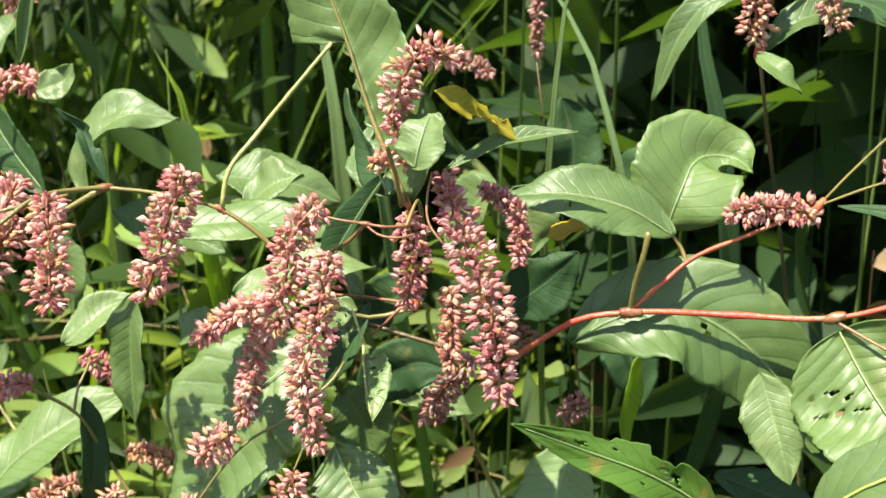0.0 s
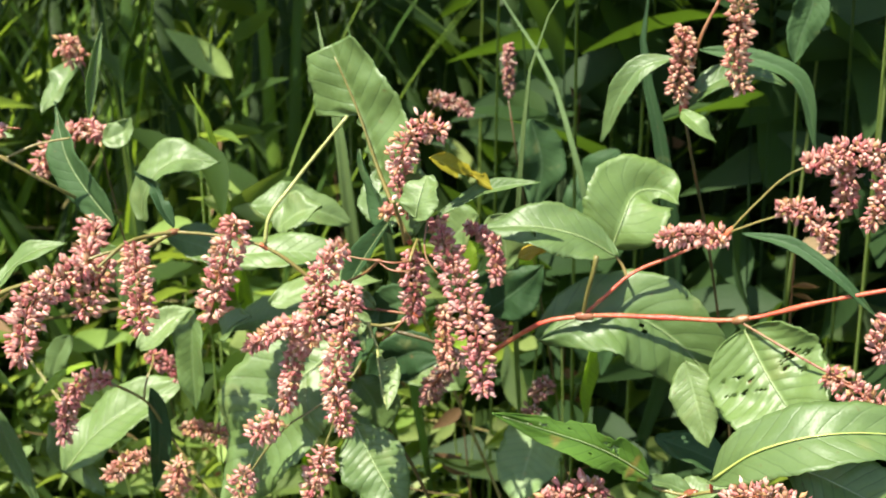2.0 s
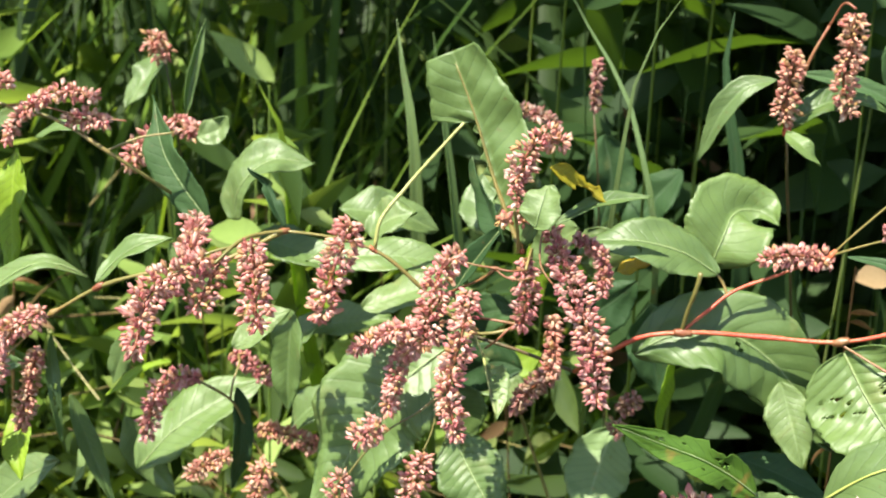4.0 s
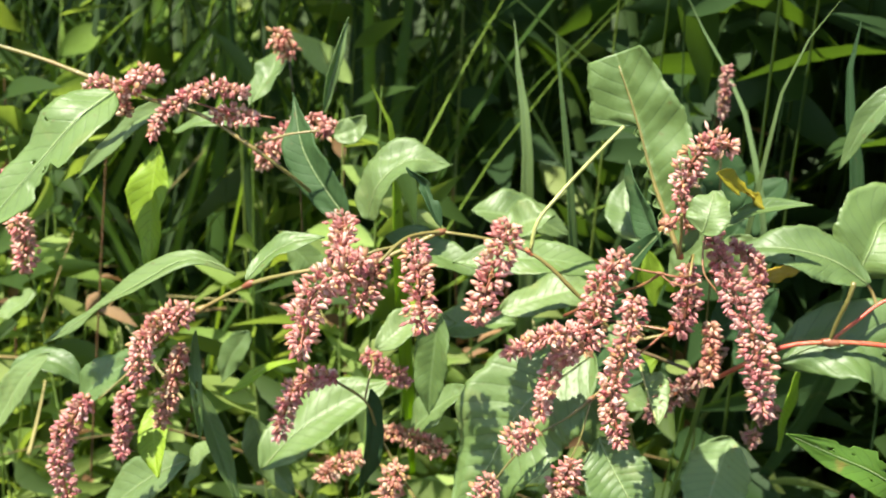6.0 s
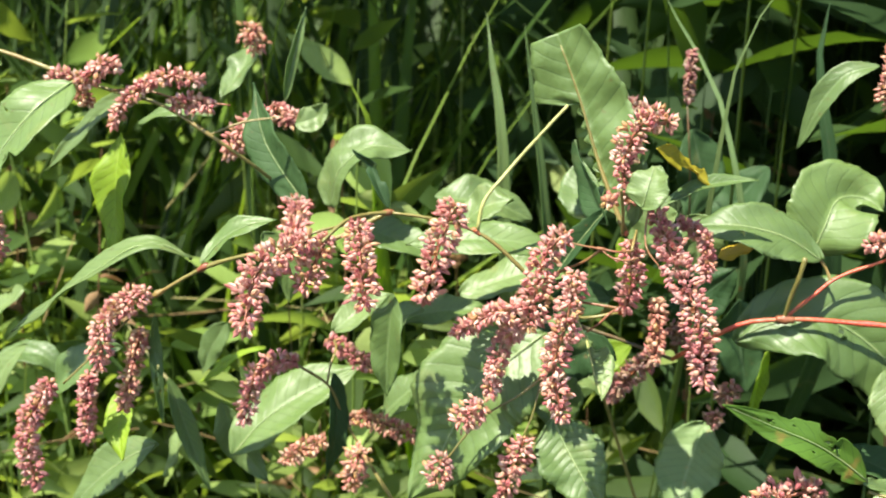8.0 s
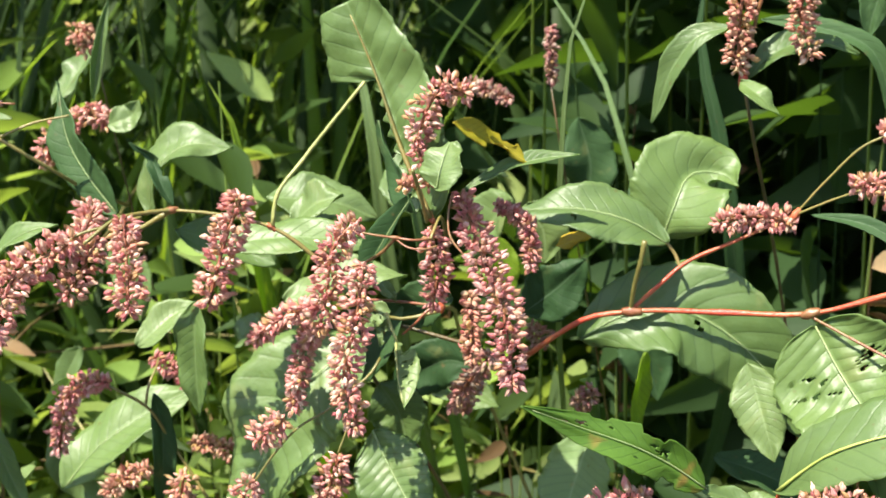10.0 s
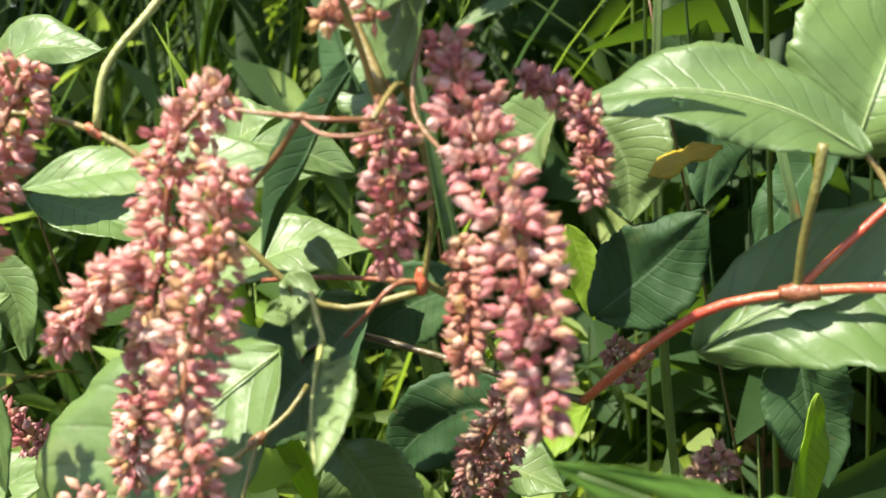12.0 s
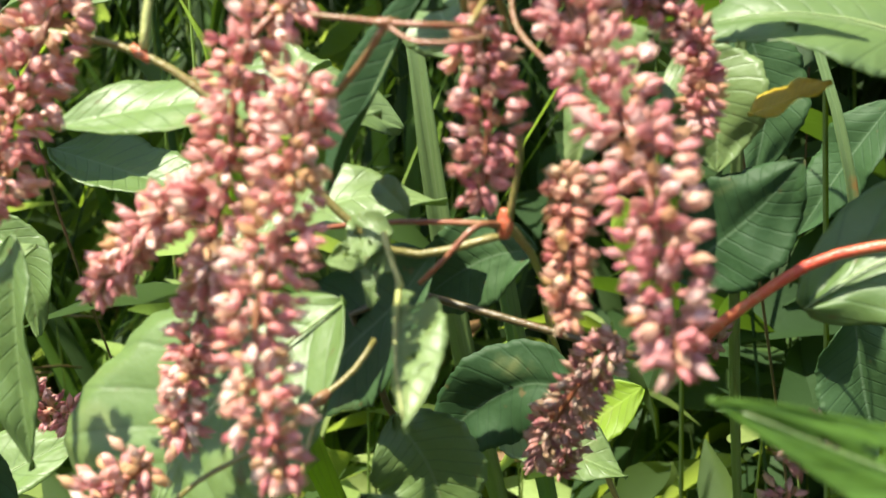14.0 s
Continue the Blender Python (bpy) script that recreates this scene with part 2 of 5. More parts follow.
def soil_material():
    m, nodes, links = material("soil")
    coord = nodes.new("ShaderNodeTexCoord")
    a = node(nodes, "ShaderNodeTexNoise", Scale=6.0, Detail=8.0)
    b = node(nodes, "ShaderNodeTexNoise", Scale=90.0, Detail=6.0)
    for n in (a, b):
        links.new(coord.outputs["Object"], n.inputs["Vector"])
    colour = ramp(nodes, links, a.outputs[0], [(0.3, (0.022, 0.018, 0.011)), (0.55, (0.035, 0.035, 0.016)), (0.75, (0.03, 0.055, 0.015))])
    colour = mixed(nodes, links, maths(nodes, links, "MULTIPLY", b.outputs[0], 0.5), colour, (0.05, 0.045, 0.02))
    bump = node(nodes, "ShaderNodeBump", Strength=0.8, Distance=0.02)
    links.new(b.outputs[0], bump.inputs["Height"])
    finish(nodes, links, colour, colour, 0.0, 0.9, bump.outputs[0])
    return m


SOIL = soil_material()


# ---- building blocks ----
def mesh(name, verts, faces, mat, uvs=None, smooth=True):
    me = bpy.data.meshes.new(name)
    me.from_pydata([tuple(v) for v in verts], [], faces)
    if uvs is not None:
        layer = me.uv_layers.new(name="UVMap")
        idx = np.empty(len(me.loops), dtype=np.int32)
        me.loops.foreach_get("vertex_index", idx)
        layer.data.foreach_set("uv", np.asarray(uvs, dtype=np.float32)[idx].ravel())
    me.materials.append(mat)
    if smooth:
        me.polygons.foreach_set("use_smooth", [True] * len(me.polygons))
    me.update()
    return me


def part(name, me, parent, label=""):
    ob = new(name, me)
    ob.parent = parent
    if label:
        ob["label"] = label
    return ob


def plant(label, group="smartweed plants"):
    return tagged(new("smartweed_plant"), label, "plant", group)


def tuft(label):
    return tagged(new("grass_tuft"), label, "grass", "grass tufts")


def spline(pts, n):
    """n points and their directions along a smooth line through pts."""
    p = np.array(pts, float)
    if len(p) == 2:
        p = np.array([p[0], (p[0] + p[1]) / 2, p[1]])
    gap = np.maximum(np.linalg.norm(np.diff(p, axis=0), axis=1), 1e-6)
    at = np.r_[0, np.cumsum(gap)]
    slope = np.diff(p, axis=0) / gap[:, None]
    tan = np.vstack([slope[:1], (slope[:-1] * gap[1:, None] + slope[1:] * gap[:-1, None]) / (gap[:-1] + gap[1:])[:, None], slope[-1:]])
    s = np.linspace(0, at[-1], n)
    k = np.clip(np.searchsorted(at, s, side="right") - 1, 0, len(gap) - 1)
    h = gap[k][:, None]
    f = ((s - at[k]) / gap[k])[:, None]
    out = ((2 * f ** 3 - 3 * f ** 2 + 1) * p[k] + (f ** 3 - 2 * f ** 2 + f) * h * tan[k]
           + (3 * f ** 2 - 2 * f ** 3) * p[k + 1] + (f ** 3 - f ** 2) * h * tan[k + 1])
    way = np.gradient(out, axis=0)
    return out, way / np.maximum(np.linalg.norm(way, axis=1)[:, None], 1e-9)


def unit(v):
    v = np.asarray(v, float)
    return v / max(np.linalg.norm(v), 1e-9)


def tube_mesh(name, pts, r0, r1, mat, sides=8, n=22, knots=(), wobble=0.06, seed=0):
    rng = np.random.default_rng(seed + 17)
    c, way = spline(pts, n)
    verts, faces = [], []
    side = unit(np.cross(way[0], (0.31, 0.2, 0.93)))
    for i in range(n):
        side = unit(side - way[i] * np.dot(side, way[i]))
        up = np.cross(way[i], side)
        f = i / (n - 1)
        r = 0.66 * (r0 + (r1 - r0) * f)
        r *= 1 + wobble * rng.normal()
        for k in knots:
            r *= 1 + 0.35 * math.exp(-((f - k) * n / 1.1) ** 2)
        for s in range(sides):
            a = 2 * math.pi * s / sides
            verts.append(c[i] + (side * math.cos(a) + up * math.sin(a)) * r)
    for i in range(n - 1):
        for s in range(sides):
            t = (s + 1) % sides
            faces.append((i * sides + s, i * sides + t, (i + 1) * sides + t, (i + 1) * sides + s))
    faces.append(tuple(range(sides))[::-1])
    faces.append(tuple(range((n - 1) * sides, n * sides)))
    return mesh(name, verts, faces, mat)


def stem(parent, pts, r0, r1, mat, knots=(), name="stem", label="", n=22, seed=0):
    return part(name, tube_mesh(name, pts, r0, r1, mat, knots=knots, n=n, seed=seed), parent, label)


def joint(parent, at, way, r, mat, label=""):
    """The swollen knot with its papery collar where stems part."""
    r *= 0.78
    at, way = np.array(at), unit(way)
    pts = [at - way * 2.2 * r, at - way * r, at, at + way * r, at + way * 2.6 * r]
    c, w = spline(pts, 9)
    prof = [0.75, 0.95, 1.12, 1.25, 1.3, 1.2, 1.05, 1.0, 0.85]
    side = unit(np.cross(way, (0.3, 0.5, 0.8)))
    up = np.cross(way, side)
    verts, faces = [], []
    for i in range(9):
        for s in range(9):
            a = 2 * math.pi * s / 9
            verts.append(c[i] + (side * math.cos(a) + up * math.sin(a)) * r * prof[i] * (1 + 0.12 * math.sin(3 * a + i)))
    for i in range(8):
        for s in range(9):
            t = (s + 1) % 9
            faces.append((i * 9 + s, i * 9 + t, (i + 1) * 9 + t, (i + 1) * 9 + s))
    faces += [tuple(range(9))[::-1], tuple(range(72, 81))]
    return part("stem_node", mesh("stem_node", verts, faces, mat), parent, label)


def leaf_mesh(pts, width, face, mat, fold=0.25, wave=0.07, twist=0.0, holes=(), bites=(), taper=0.8, seed=0, n=92, cols=14, veined=0.2, halves=(1, 1), curl=0.0, cut=1.0):
    """A lance-shaped blade along pts. fold: how steeply the halves rise; bites: (side, where, length, depth); holes: (where, across, size);
    halves: how much of each half's width is left; cut: where a torn tip ends."""
    rng = np.random.default_rng(seed + 5)
    c, way = spline(pts, n + 1)
    verts, uvs, keep = [], [], []
    ph = rng.uniform(0, 6.28, 4)
    thick = 0.00022
    for i in range(n + 1):
        u = i / n
        uu = u * cut
        prof = math.sin(math.pi * min(1, uu ** taper)) ** 0.85 if 0 < uu < 1 else 0.0
        prof = max(prof, 0.03 if u < 0.5 else 0.004)
        ang = twist * (u - 0.5)
        s0 = unit(np.cross(way[i], face))
        n0 = unit(np.cross(s0, way[i]))
        S = s0 * math.cos(ang) + n0 * math.sin(ang)
        N = n0 * math.cos(ang) - s0 * math.sin(ang)
        for j in range(cols + 1):
            v = 2 * j / cols - 1
            a = abs(v)
            w = width / 2 * prof * halves[0 if v < 0 else 1]
            w *= 1 + 0.03 * math.sin(23 * u + ph[0]) + 0.02 * math.sin(61 * u + ph[1] + v) + 0.012 * math.sin(140 * u + ph[2])
            for side, where, length, depth in bites:
                if side * v > 0:
                    w *= 1 - depth * min(1.0, 3.0 * max(0.0, 1 - ((u - where) / length) ** 2)) * (0.93 + 0.07 * math.sin(90 * u))
            lift = fold * a * w + curl * w * a * a
            lift += wave * width * a * a * math.sin(11 * u + ph[3] + (1.7 if v > 0 else 0.0))
            veins = 0.5 - 0.5 * math.cos(2 * math.pi * (13 * u - 1.9 * a))
            lift += 0.02 * veined * width * (veins - 0.5) * min(1, a * 5) * (1 - 0.85 * a) * prof
            lift += 0.08 * width * noise.noise(Vector((u * 5 + seed, v * 1.3, seed * 0.7))) * min(1, a * 2)
            lift -= 0.02 * width * math.exp(-(v * 9) ** 2) * prof
            verts.append(c[i] + S * v * w + N * lift)
            uvs.append((j / cols, u))
    row = cols + 1
    top = len(verts)
    faces = []
    for i in range(n):
        for j in range(cols):
            u, v = (i + 0.5) / n, 2 * (j + 0.5) / cols - 1
            if any(((u - hu) * 4.6) ** 2 + (v - hv) ** 2 < (hs * (0.8 + 0.4 * math.sin(5 * math.atan2(v - hv, (u - hu) * 4.6) + hu * 50))) ** 2 for hu, hv, hs in holes):
                continue
            faces.append((i * row + j, i * row + j + 1, (i + 1) * row + j + 1, (i + 1) * row + j))
    V = np.array(verts)
    nor = np.zeros_like(V)
    for f in faces:
        q = np.cross(V[f[2]] - V[f[0]], V[f[3]] - V[f[1]])
        for k in f:
            nor[k] += q
    nor /= np.maximum(np.linalg.norm(nor, axis=1)[:, None], 1e-12)
    low = V - nor * thick
    edges = {}
    for f in faces:
        for k in range(4):
            a, b = f[k], f[(k + 1) % 4]
            edges[(a, b)] = edges.get((a, b), 0) + 1
    rim = [(b, a, a + top, b + top) for (a, b) in edges if (b, a) not in edges]
    under = [tuple(k + top for k in reversed(f)) for f in faces]
    return mesh("leaf", np.vstack([V, low]), faces + under + rim, mat, uvs + uvs)


def leaf(parent, pts, width, face, mat, label="", rib=0.0, rib_mat=None, name="leaf", **shape):
    me = leaf_mesh(pts, width, face, mat, **shape)
    ob = part(name, me, parent, label)
    if rib > 0:
        c, way = spline(pts, 18)
        s = [unit(np.cross(np.cross(w, face), w)) for w in way]
        line = [p + k * (rib * 0.4) for p, k in zip(c[:17], s)]
        part("midrib", tube_mesh("midrib", line[::2], rib if rib_mat else rib * 0.6, rib * 0.2, rib_mat or RIB, sides=6, n=18), ob)
    return ob


def floret_mesh(name, mat, length, radius, tip, flare=0.0):
    """One small flower: five pointed petals that part towards their tips."""
    verts, uvs, faces = [], [], []

    def put(a, r, h):
        verts.append((r * radius * math.cos(a), r * radius * math.sin(a), h * length))
        uvs.append((0.5, h))
        return len(verts) - 1

    ring = [put(2 * math.pi * (s - 0.5) / 5, 0.34, 0.0) for s in range(5)]
    for s in range(5):
        a = 2 * math.pi * s / 5
        up = 1.0 - 0.11 * (s % 3)
        low = [put(a + d, r, 0.4) for d, r in ((-0.64, 0.86), (0.0, 1.16), (0.64, 0.86))]
        high = [put(a + d, r + flare * 0.45, 0.68 * up) for d, r in ((-0.5, 0.62), (0.0, 0.94), (0.5, 0.62))]
        end = put(a, tip + flare, up)
        b0, b1 = ring[s], ring[(s + 1) % 5]
        faces += [(b0, low[1], low[0]), (b0, b1, low[1]), (b1, low[2], low[1])]
        faces += [(low[0], low[1], high[1], high[0]), (low[1], low[2], high[2], high[1])]
        faces += [(high[0], high[1], end), (high[1], high[2], end)]
    return mesh(name, verts, faces, mat, uvs)


FLORETS = {}


def florets(mat):
    if mat.name not in FLORETS:
        FLORETS[mat.name] = [
            floret_mesh("floret_bud", mat, 0.0027, 0.00062, 0.1),
            floret_mesh("floret_plump", mat, 0.0025, 0.00074, 0.14),
            floret_mesh("floret_slim", mat, 0.0029, 0.0005, 0.06),
            floret_mesh("floret_open", mat, 0.0027, 0.0006, 0.3, 0.6),
        ]
    return FLORETS[mat.name]


def flower_spike(parent, pts, radius, mat=None, label="", single=False, gap=1.0, seed=0, stalk=STEM_TAN):
    """A drooping spike: a thin axis packed with small flowers that stand out all round it."""
    mat = mat or FLOWER
    rng = np.random.default_rng(seed + 101)
    n = 40
    c, way = spline(pts, n)
    long = float(np.linalg.norm(np.diff(c, axis=0), axis=1).sum())
    radius *= 1.1
    ob = part("flower_spike", tube_mesh("flower_spike", pts, 0.0008, 0.0006, stalk, sides=6, n=20), parent, label)
    kinds = florets(mat)
    count = max(34, int(long / 0.000118 / gap))
    size = max(0.9, radius / 0.0052)
    verts, uvs, faces = [], [], []
    data = [(np.array([v.co[:] for v in k.vertices]), [tuple(p.vertices) for p in k.polygons]) for k in kinds]
    uvd = []
    for k in kinds:
        u = np.zeros((len(k.vertices), 2))
        for lp, l in zip(k.uv_layers[0].data, k.loops):
            u[l.vertex_index] = lp.uv
        uvd.append(u)
    clump = rng.uniform(0.72, 1.14, 24)
    for q in range(count):
        f = min(0.995, max(0.0, (q + rng.uniform(-0.6, 0.6)) / count))
        k = min(n - 1, int(f * n))
        w = way[k]
        s = unit(np.cross(w, (0.3, 0.8, 0.5)))
        t = np.cross(w, s)
        a = q * 2.39996 + rng.normal() * 0.35
        out = s * math.cos(a) + t * math.sin(a)
        lean = rng.normal(0.05, 0.36)
        if f > 0.93:
            lean += 0.7
        d = unit(out + w * lean + rng.normal(0, 0.16, 3))
        full = (0.55 + 0.45 * min(1, f * 7)) * (1 - 0.45 * max(0, (f - 0.85) / 0.15)) * clump[int(f * 23.9)]
        reach = max(0.0002, radius * full - 0.0019 * size * rng.uniform(0.75, 1.1))
        at = c[k] + out * reach * rng.choice((0.3, 0.75, 1.0), p=(0.22, 0.36, 0.42)) * rng.uniform(0.85, 1.08)
        kind = rng.choice(4, p=(0.38, 0.22, 0.22, 0.18))
        m = Vector(d).to_track_quat("Z", "Y").to_matrix() @ Euler((0, 0, rng.uniform(0, 6.28))).to_matrix()
        sc = size * rng.uniform(0.78, 1.18)
        if single:
            fl = part("floret", kinds[kind], ob)
            fl.matrix_basis = Matrix.Translation(Vector(at)) @ (m * sc).to_4x4()
        else:
            base = len(verts)
            vs, fs = data[kind]
            verts.extend(vs @ np.array(m).T * sc + at)
            uvs.extend(uvd[kind])
            faces.extend(tuple(i + base for i in p) for p in fs)
    if not single:
        tagged(part("floret_cluster", mesh("floret_cluster", verts, faces, mat, uvs), ob), kind="stuff")
    return ob


# ---- smartweed plants ----

# the plant in the middle

main = plant("green smartweed with drooping pink flower spikes and broad leaves")
stem(main, [(-0.0663, -0.0062, 0.6032), (-0.0545, -0.0026, 0.6016), (-0.0417, -0.0003, 0.5984), (-0.0239, 0.0044, 0.5834), (-0.0112, 0.0087, 0.5722), (0.0020, 0.0114, 0.5745)], 0.0007, 0.0008, STEM_OLIVE, knots=(0.5,), seed=1)
joint(main, (-0.0414, -0.0003, 0.5983), (0.759, 0.166, -0.630), 0.0008, STEM_RED)
stem(main, [(-0.0409, -0.0003, 0.5987), (-0.0401, 0.0013, 0.6060), (-0.0345, 0.0061, 0.6147), (-0.0266, 0.0094, 0.6249), (-0.0183, 0.0120, 0.6351)], 0.0009, 0.0007, STEM_HAIRY, label='hairy yellow-green leafless stalk bent upwards', seed=2)
stem(main, [(0.0016, 0.0103, 0.5757), (-0.0076, 0.0125, 0.5757), (-0.0183, 0.0148, 0.5752), (-0.0263, 0.0170, 0.5742)], 0.0006, 0.0006, STEM_TAN, seed=3)
stem(main, [(-0.0037, -0.0126, 0.5999), (-0.0074, -0.0107, 0.5961), (-0.0147, -0.0058, 0.5908), (-0.0223, 0.0003, 0.5846), (-0.0301, 0.0088, 0.5770)], 0.0006, 0.0008, STEM_TAN, seed=4)
stem(main, [(0.0043, -0.0096, 0.5992), (0.0004, -0.0126, 0.5995), (-0.0037, -0.0126, 0.5999), (-0.0083, -0.0137, 0.6006), (-0.0123, -0.0138, 0.6012)], 0.00052, 0.00045, STEM_TAN, seed=5)
joint(main, (-0.0037, -0.0126, 0.5999), (-0.972, -0.204, 0.121), 0.0006, STEM_TAN)
stem(main, [(-0.0037, -0.0126, 0.5996), (-0.0007, -0.0136, 0.5980), (0.0038, -0.0135, 0.5976), (0.0065, -0.0115, 0.5980)], 0.0004, 0.0004, STEM_TAN, seed=6)
stem(main, [(0.0077, 0.0002, 0.6091), (0.0073, -0.0027, 0.6047), (0.0082, -0.0056, 0.5994), (0.0123, -0.0076, 0.5950), (0.0147, -0.0076, 0.5929)], 0.0005, 0.0004, STEM_TAN, seed=7)
stem(main, [(0.0043, -0.0096, 0.5992), (0.0048, -0.0018, 0.6030), (0.0043, 0.0060, 0.5959), (0.0045, 0.0081, 0.5856), (0.0021, 0.0103, 0.5757)], 0.0006, 0.0007, STEM_OLIVE, seed=8)
stem(main, [(0.0016, 0.0103, 0.5757), (-0.0005, 0.0063, 0.5761), (-0.0045, 0.0045, 0.5721), (-0.0077, 0.0047, 0.5692)], 0.0006, 0.0005, STEM_TAN, seed=9)
stem(main, [(-0.0146, 0.0062, 0.5616), (-0.0161, 0.0034, 0.5586), (-0.0194, -0.0004, 0.5555), (-0.0256, -0.0049, 0.5505), (-0.0331, -0.0094, 0.5462), (-0.0391, -0.0110, 0.5395), (-0.0450, -0.0132, 0.5307)], 0.0006, 0.0005, STEM_OLIVE, knots=(0.3,), seed=10)
stem(main, [(-0.0194, -0.0004, 0.5555), (-0.0202, -0.0030, 0.5502), (-0.0212, -0.0046, 0.5445), (-0.0232, -0.0066, 0.5387)], 0.0005, 0.0004, STEM_OLIVE, seed=11)
stem(main, [(0.0021, 0.0103, 0.5757), (-0.0026, 0.0421, 0.5652), (-0.0128, 0.0874, 0.5455), (0.0500, 0.1600, 0.3000), (0.06, 0.18, 0.0)], 0.0009, 0.0015, STEM_OLIVE, n=30, seed=12)
joint(main, (0.0017, 0.0103, 0.5757), (0.072, 0.000, 0.997), 0.0010, STEM_RED)
stem(main, [(-0.0663, -0.0062, 0.6032), (-0.0714, -0.0125, 0.6035), (-0.0747, -0.0219, 0.6035), (-0.0787, -0.0298, 0.5993)], 0.0010, 0.0007, STEM_OLIVE, seed=13)
stem(main, [(-0.0709, -0.0145, 0.6029), (-0.0763, -0.0218, 0.6020), (-0.0829, -0.0264, 0.6003), (-0.0880, -0.0304, 0.5953)], 0.0007, 0.0006, STEM_OLIVE, seed=14)
stem(main, [(-0.1368, -0.0118, 0.5727), (-0.1213, -0.0123, 0.5826), (-0.1001, -0.0141, 0.5904), (-0.0870, -0.0104, 0.5925), (-0.0663, -0.0062, 0.6032)], 0.0008, 0.0011, STEM_OLIVE, knots=(0.25,), seed=15)
joint(main, (-0.1368, -0.0118, 0.5727), (0.830, 0.058, 0.555), 0.0011, STEM_OLIVE)
joint(main, (-0.1213, -0.0123, 0.5828), (-0.825, -0.058, -0.563), 0.0011, STEM_TAN)
joint(main, (-0.0663, -0.0062, 0.6032), (-0.760, -0.649, -0.026), 0.0010, STEM_TAN)
stem(main, [(-0.0525, -0.0045, 0.6016), (-0.0475, -0.0086, 0.6048), (-0.0451, -0.0126, 0.6081)], 0.0006, 0.0005, STEM_OLIVE, seed=16)
flower_spike(main, [(-0.0138, -0.0117, 0.6036), (-0.0181, -0.0150, 0.5990), (-0.0208, -0.0174, 0.5846), (-0.0219, -0.0199, 0.5775)], 0.0044, FLOWER, single=True, label='pink flower spike with many pale florets', stalk=STEM_TAN, seed=17)
flower_spike(main, [(-0.0097, -0.0207, 0.5947), (-0.0108, -0.0241, 0.5823), (-0.0132, -0.0277, 0.5691), (-0.0093, -0.0307, 0.5562)], 0.0042, FLOWER, single=True, label='long pink flower spike with withered tan florets', stalk=STEM_TAN, seed=18)
flower_spike(main, [(-0.0240, -0.0198, 0.5836), (-0.0351, -0.0135, 0.5771), (-0.0449, -0.0085, 0.5694)], 0.0030, FLOWER, seed=19)
flower_spike(main, [(-0.0250, -0.0153, 0.5747), (-0.0297, -0.0084, 0.5704), (-0.0318, -0.0098, 0.5615), (-0.0333, -0.0105, 0.5520)], 0.0032, FLOWER, seed=20)
flower_spike(main, [(0.0030, -0.0041, 0.6004), (0.0048, -0.0048, 0.5907), (0.0036, -0.0053, 0.5807)], 0.0039, FLOWER_DEEP, single=True, seed=21)
flower_spike(main, [(0.0097, 0.0022, 0.6077), (0.0156, -0.0068, 0.5977), (0.0227, -0.0147, 0.5860), (0.0274, -0.0216, 0.5670)], 0.0046, FLOWER_DEEP, single=True, label='long rose-coloured drooping flower spike', seed=22)
flower_spike(main, [(0.0121, -0.0012, 0.5836), (0.0130, -0.0035, 0.5752), (0.0129, -0.0057, 0.5671)], 0.0027, FLOWER_OLD, single=True, seed=23)
flower_spike(main, [(0.0159, 0.0148, 0.6032), (0.0236, 0.0146, 0.5988), (0.0254, 0.0138, 0.5866)], 0.0026, FLOWER_DEEP, single=True, seed=24)
flower_spike(main, [(-0.0010, -0.0017, 0.6209), (0.0020, -0.0010, 0.6304), (0.0065, 0.0000, 0.6356), (0.0121, 0.0010, 0.6336)], 0.0042, FLOWER, label='upright pink flower spike nodding at its tip', single=True, seed=25)
flower_spike(main, [(-0.0009, -0.0017, 0.6212), (0.0007, -0.0022, 0.6159), (0.0023, -0.0027, 0.6107)], 0.0026, FLOWER, gap=2.2, seed=26)
flower_spike(main, [(-0.0014, -0.0038, 0.6112), (-0.0033, -0.0038, 0.6121), (-0.0045, -0.0038, 0.6111)], 0.0021, FLOWER_OLD, seed=27)
stem(main, [(0.0001, -0.0098, 0.6164), (0.0009, -0.0048, 0.6085), (0.0008, 0.0001, 0.6011)], 0.0007, 0.0007, STEM_OLIVE, seed=28)
flower_spike(main, [(-0.0340, -0.0169, 0.5516), (-0.0410, -0.0191, 0.5455)], 0.0044, FLOWER, seed=29)
flower_spike(main, [(-0.0226, -0.0072, 0.5381), (-0.0259, -0.0087, 0.5280), (-0.0279, -0.0104, 0.5198)], 0.0040, FLOWER, seed=30)
flower_spike(main, [(-0.0443, -0.0133, 0.5317), (-0.0465, -0.0142, 0.5295), (-0.0476, -0.0149, 0.5237)], 0.0040, FLOWER, seed=31)
joint(main, (-0.0194, -0.0004, 0.5555), (-0.676, -0.529, -0.514), 0.0008, STEM_TAN)
flower_spike(main, [(-0.0468, -0.0060, 0.6077), (-0.0498, -0.0117, 0.5958), (-0.0528, -0.0168, 0.5815)], 0.0049, FLOWER, single=True, seed=32)
flower_spike(main, [(-0.1003, 0.0134, 0.5994), (-0.0967, -0.0035, 0.5913)], 0.0047, FLOWER, seed=33)
flower_spike(main, [(-0.0829, -0.0275, 0.5993), (-0.0942, -0.0375, 0.5917), (-0.0951, -0.0473, 0.5778)], 0.0051, FLOWER, seed=34)
flower_spike(main, [(-0.0796, -0.0208, 0.5987), (-0.0840, -0.0318, 0.5857)], 0.0041, FLOWER, seed=35)
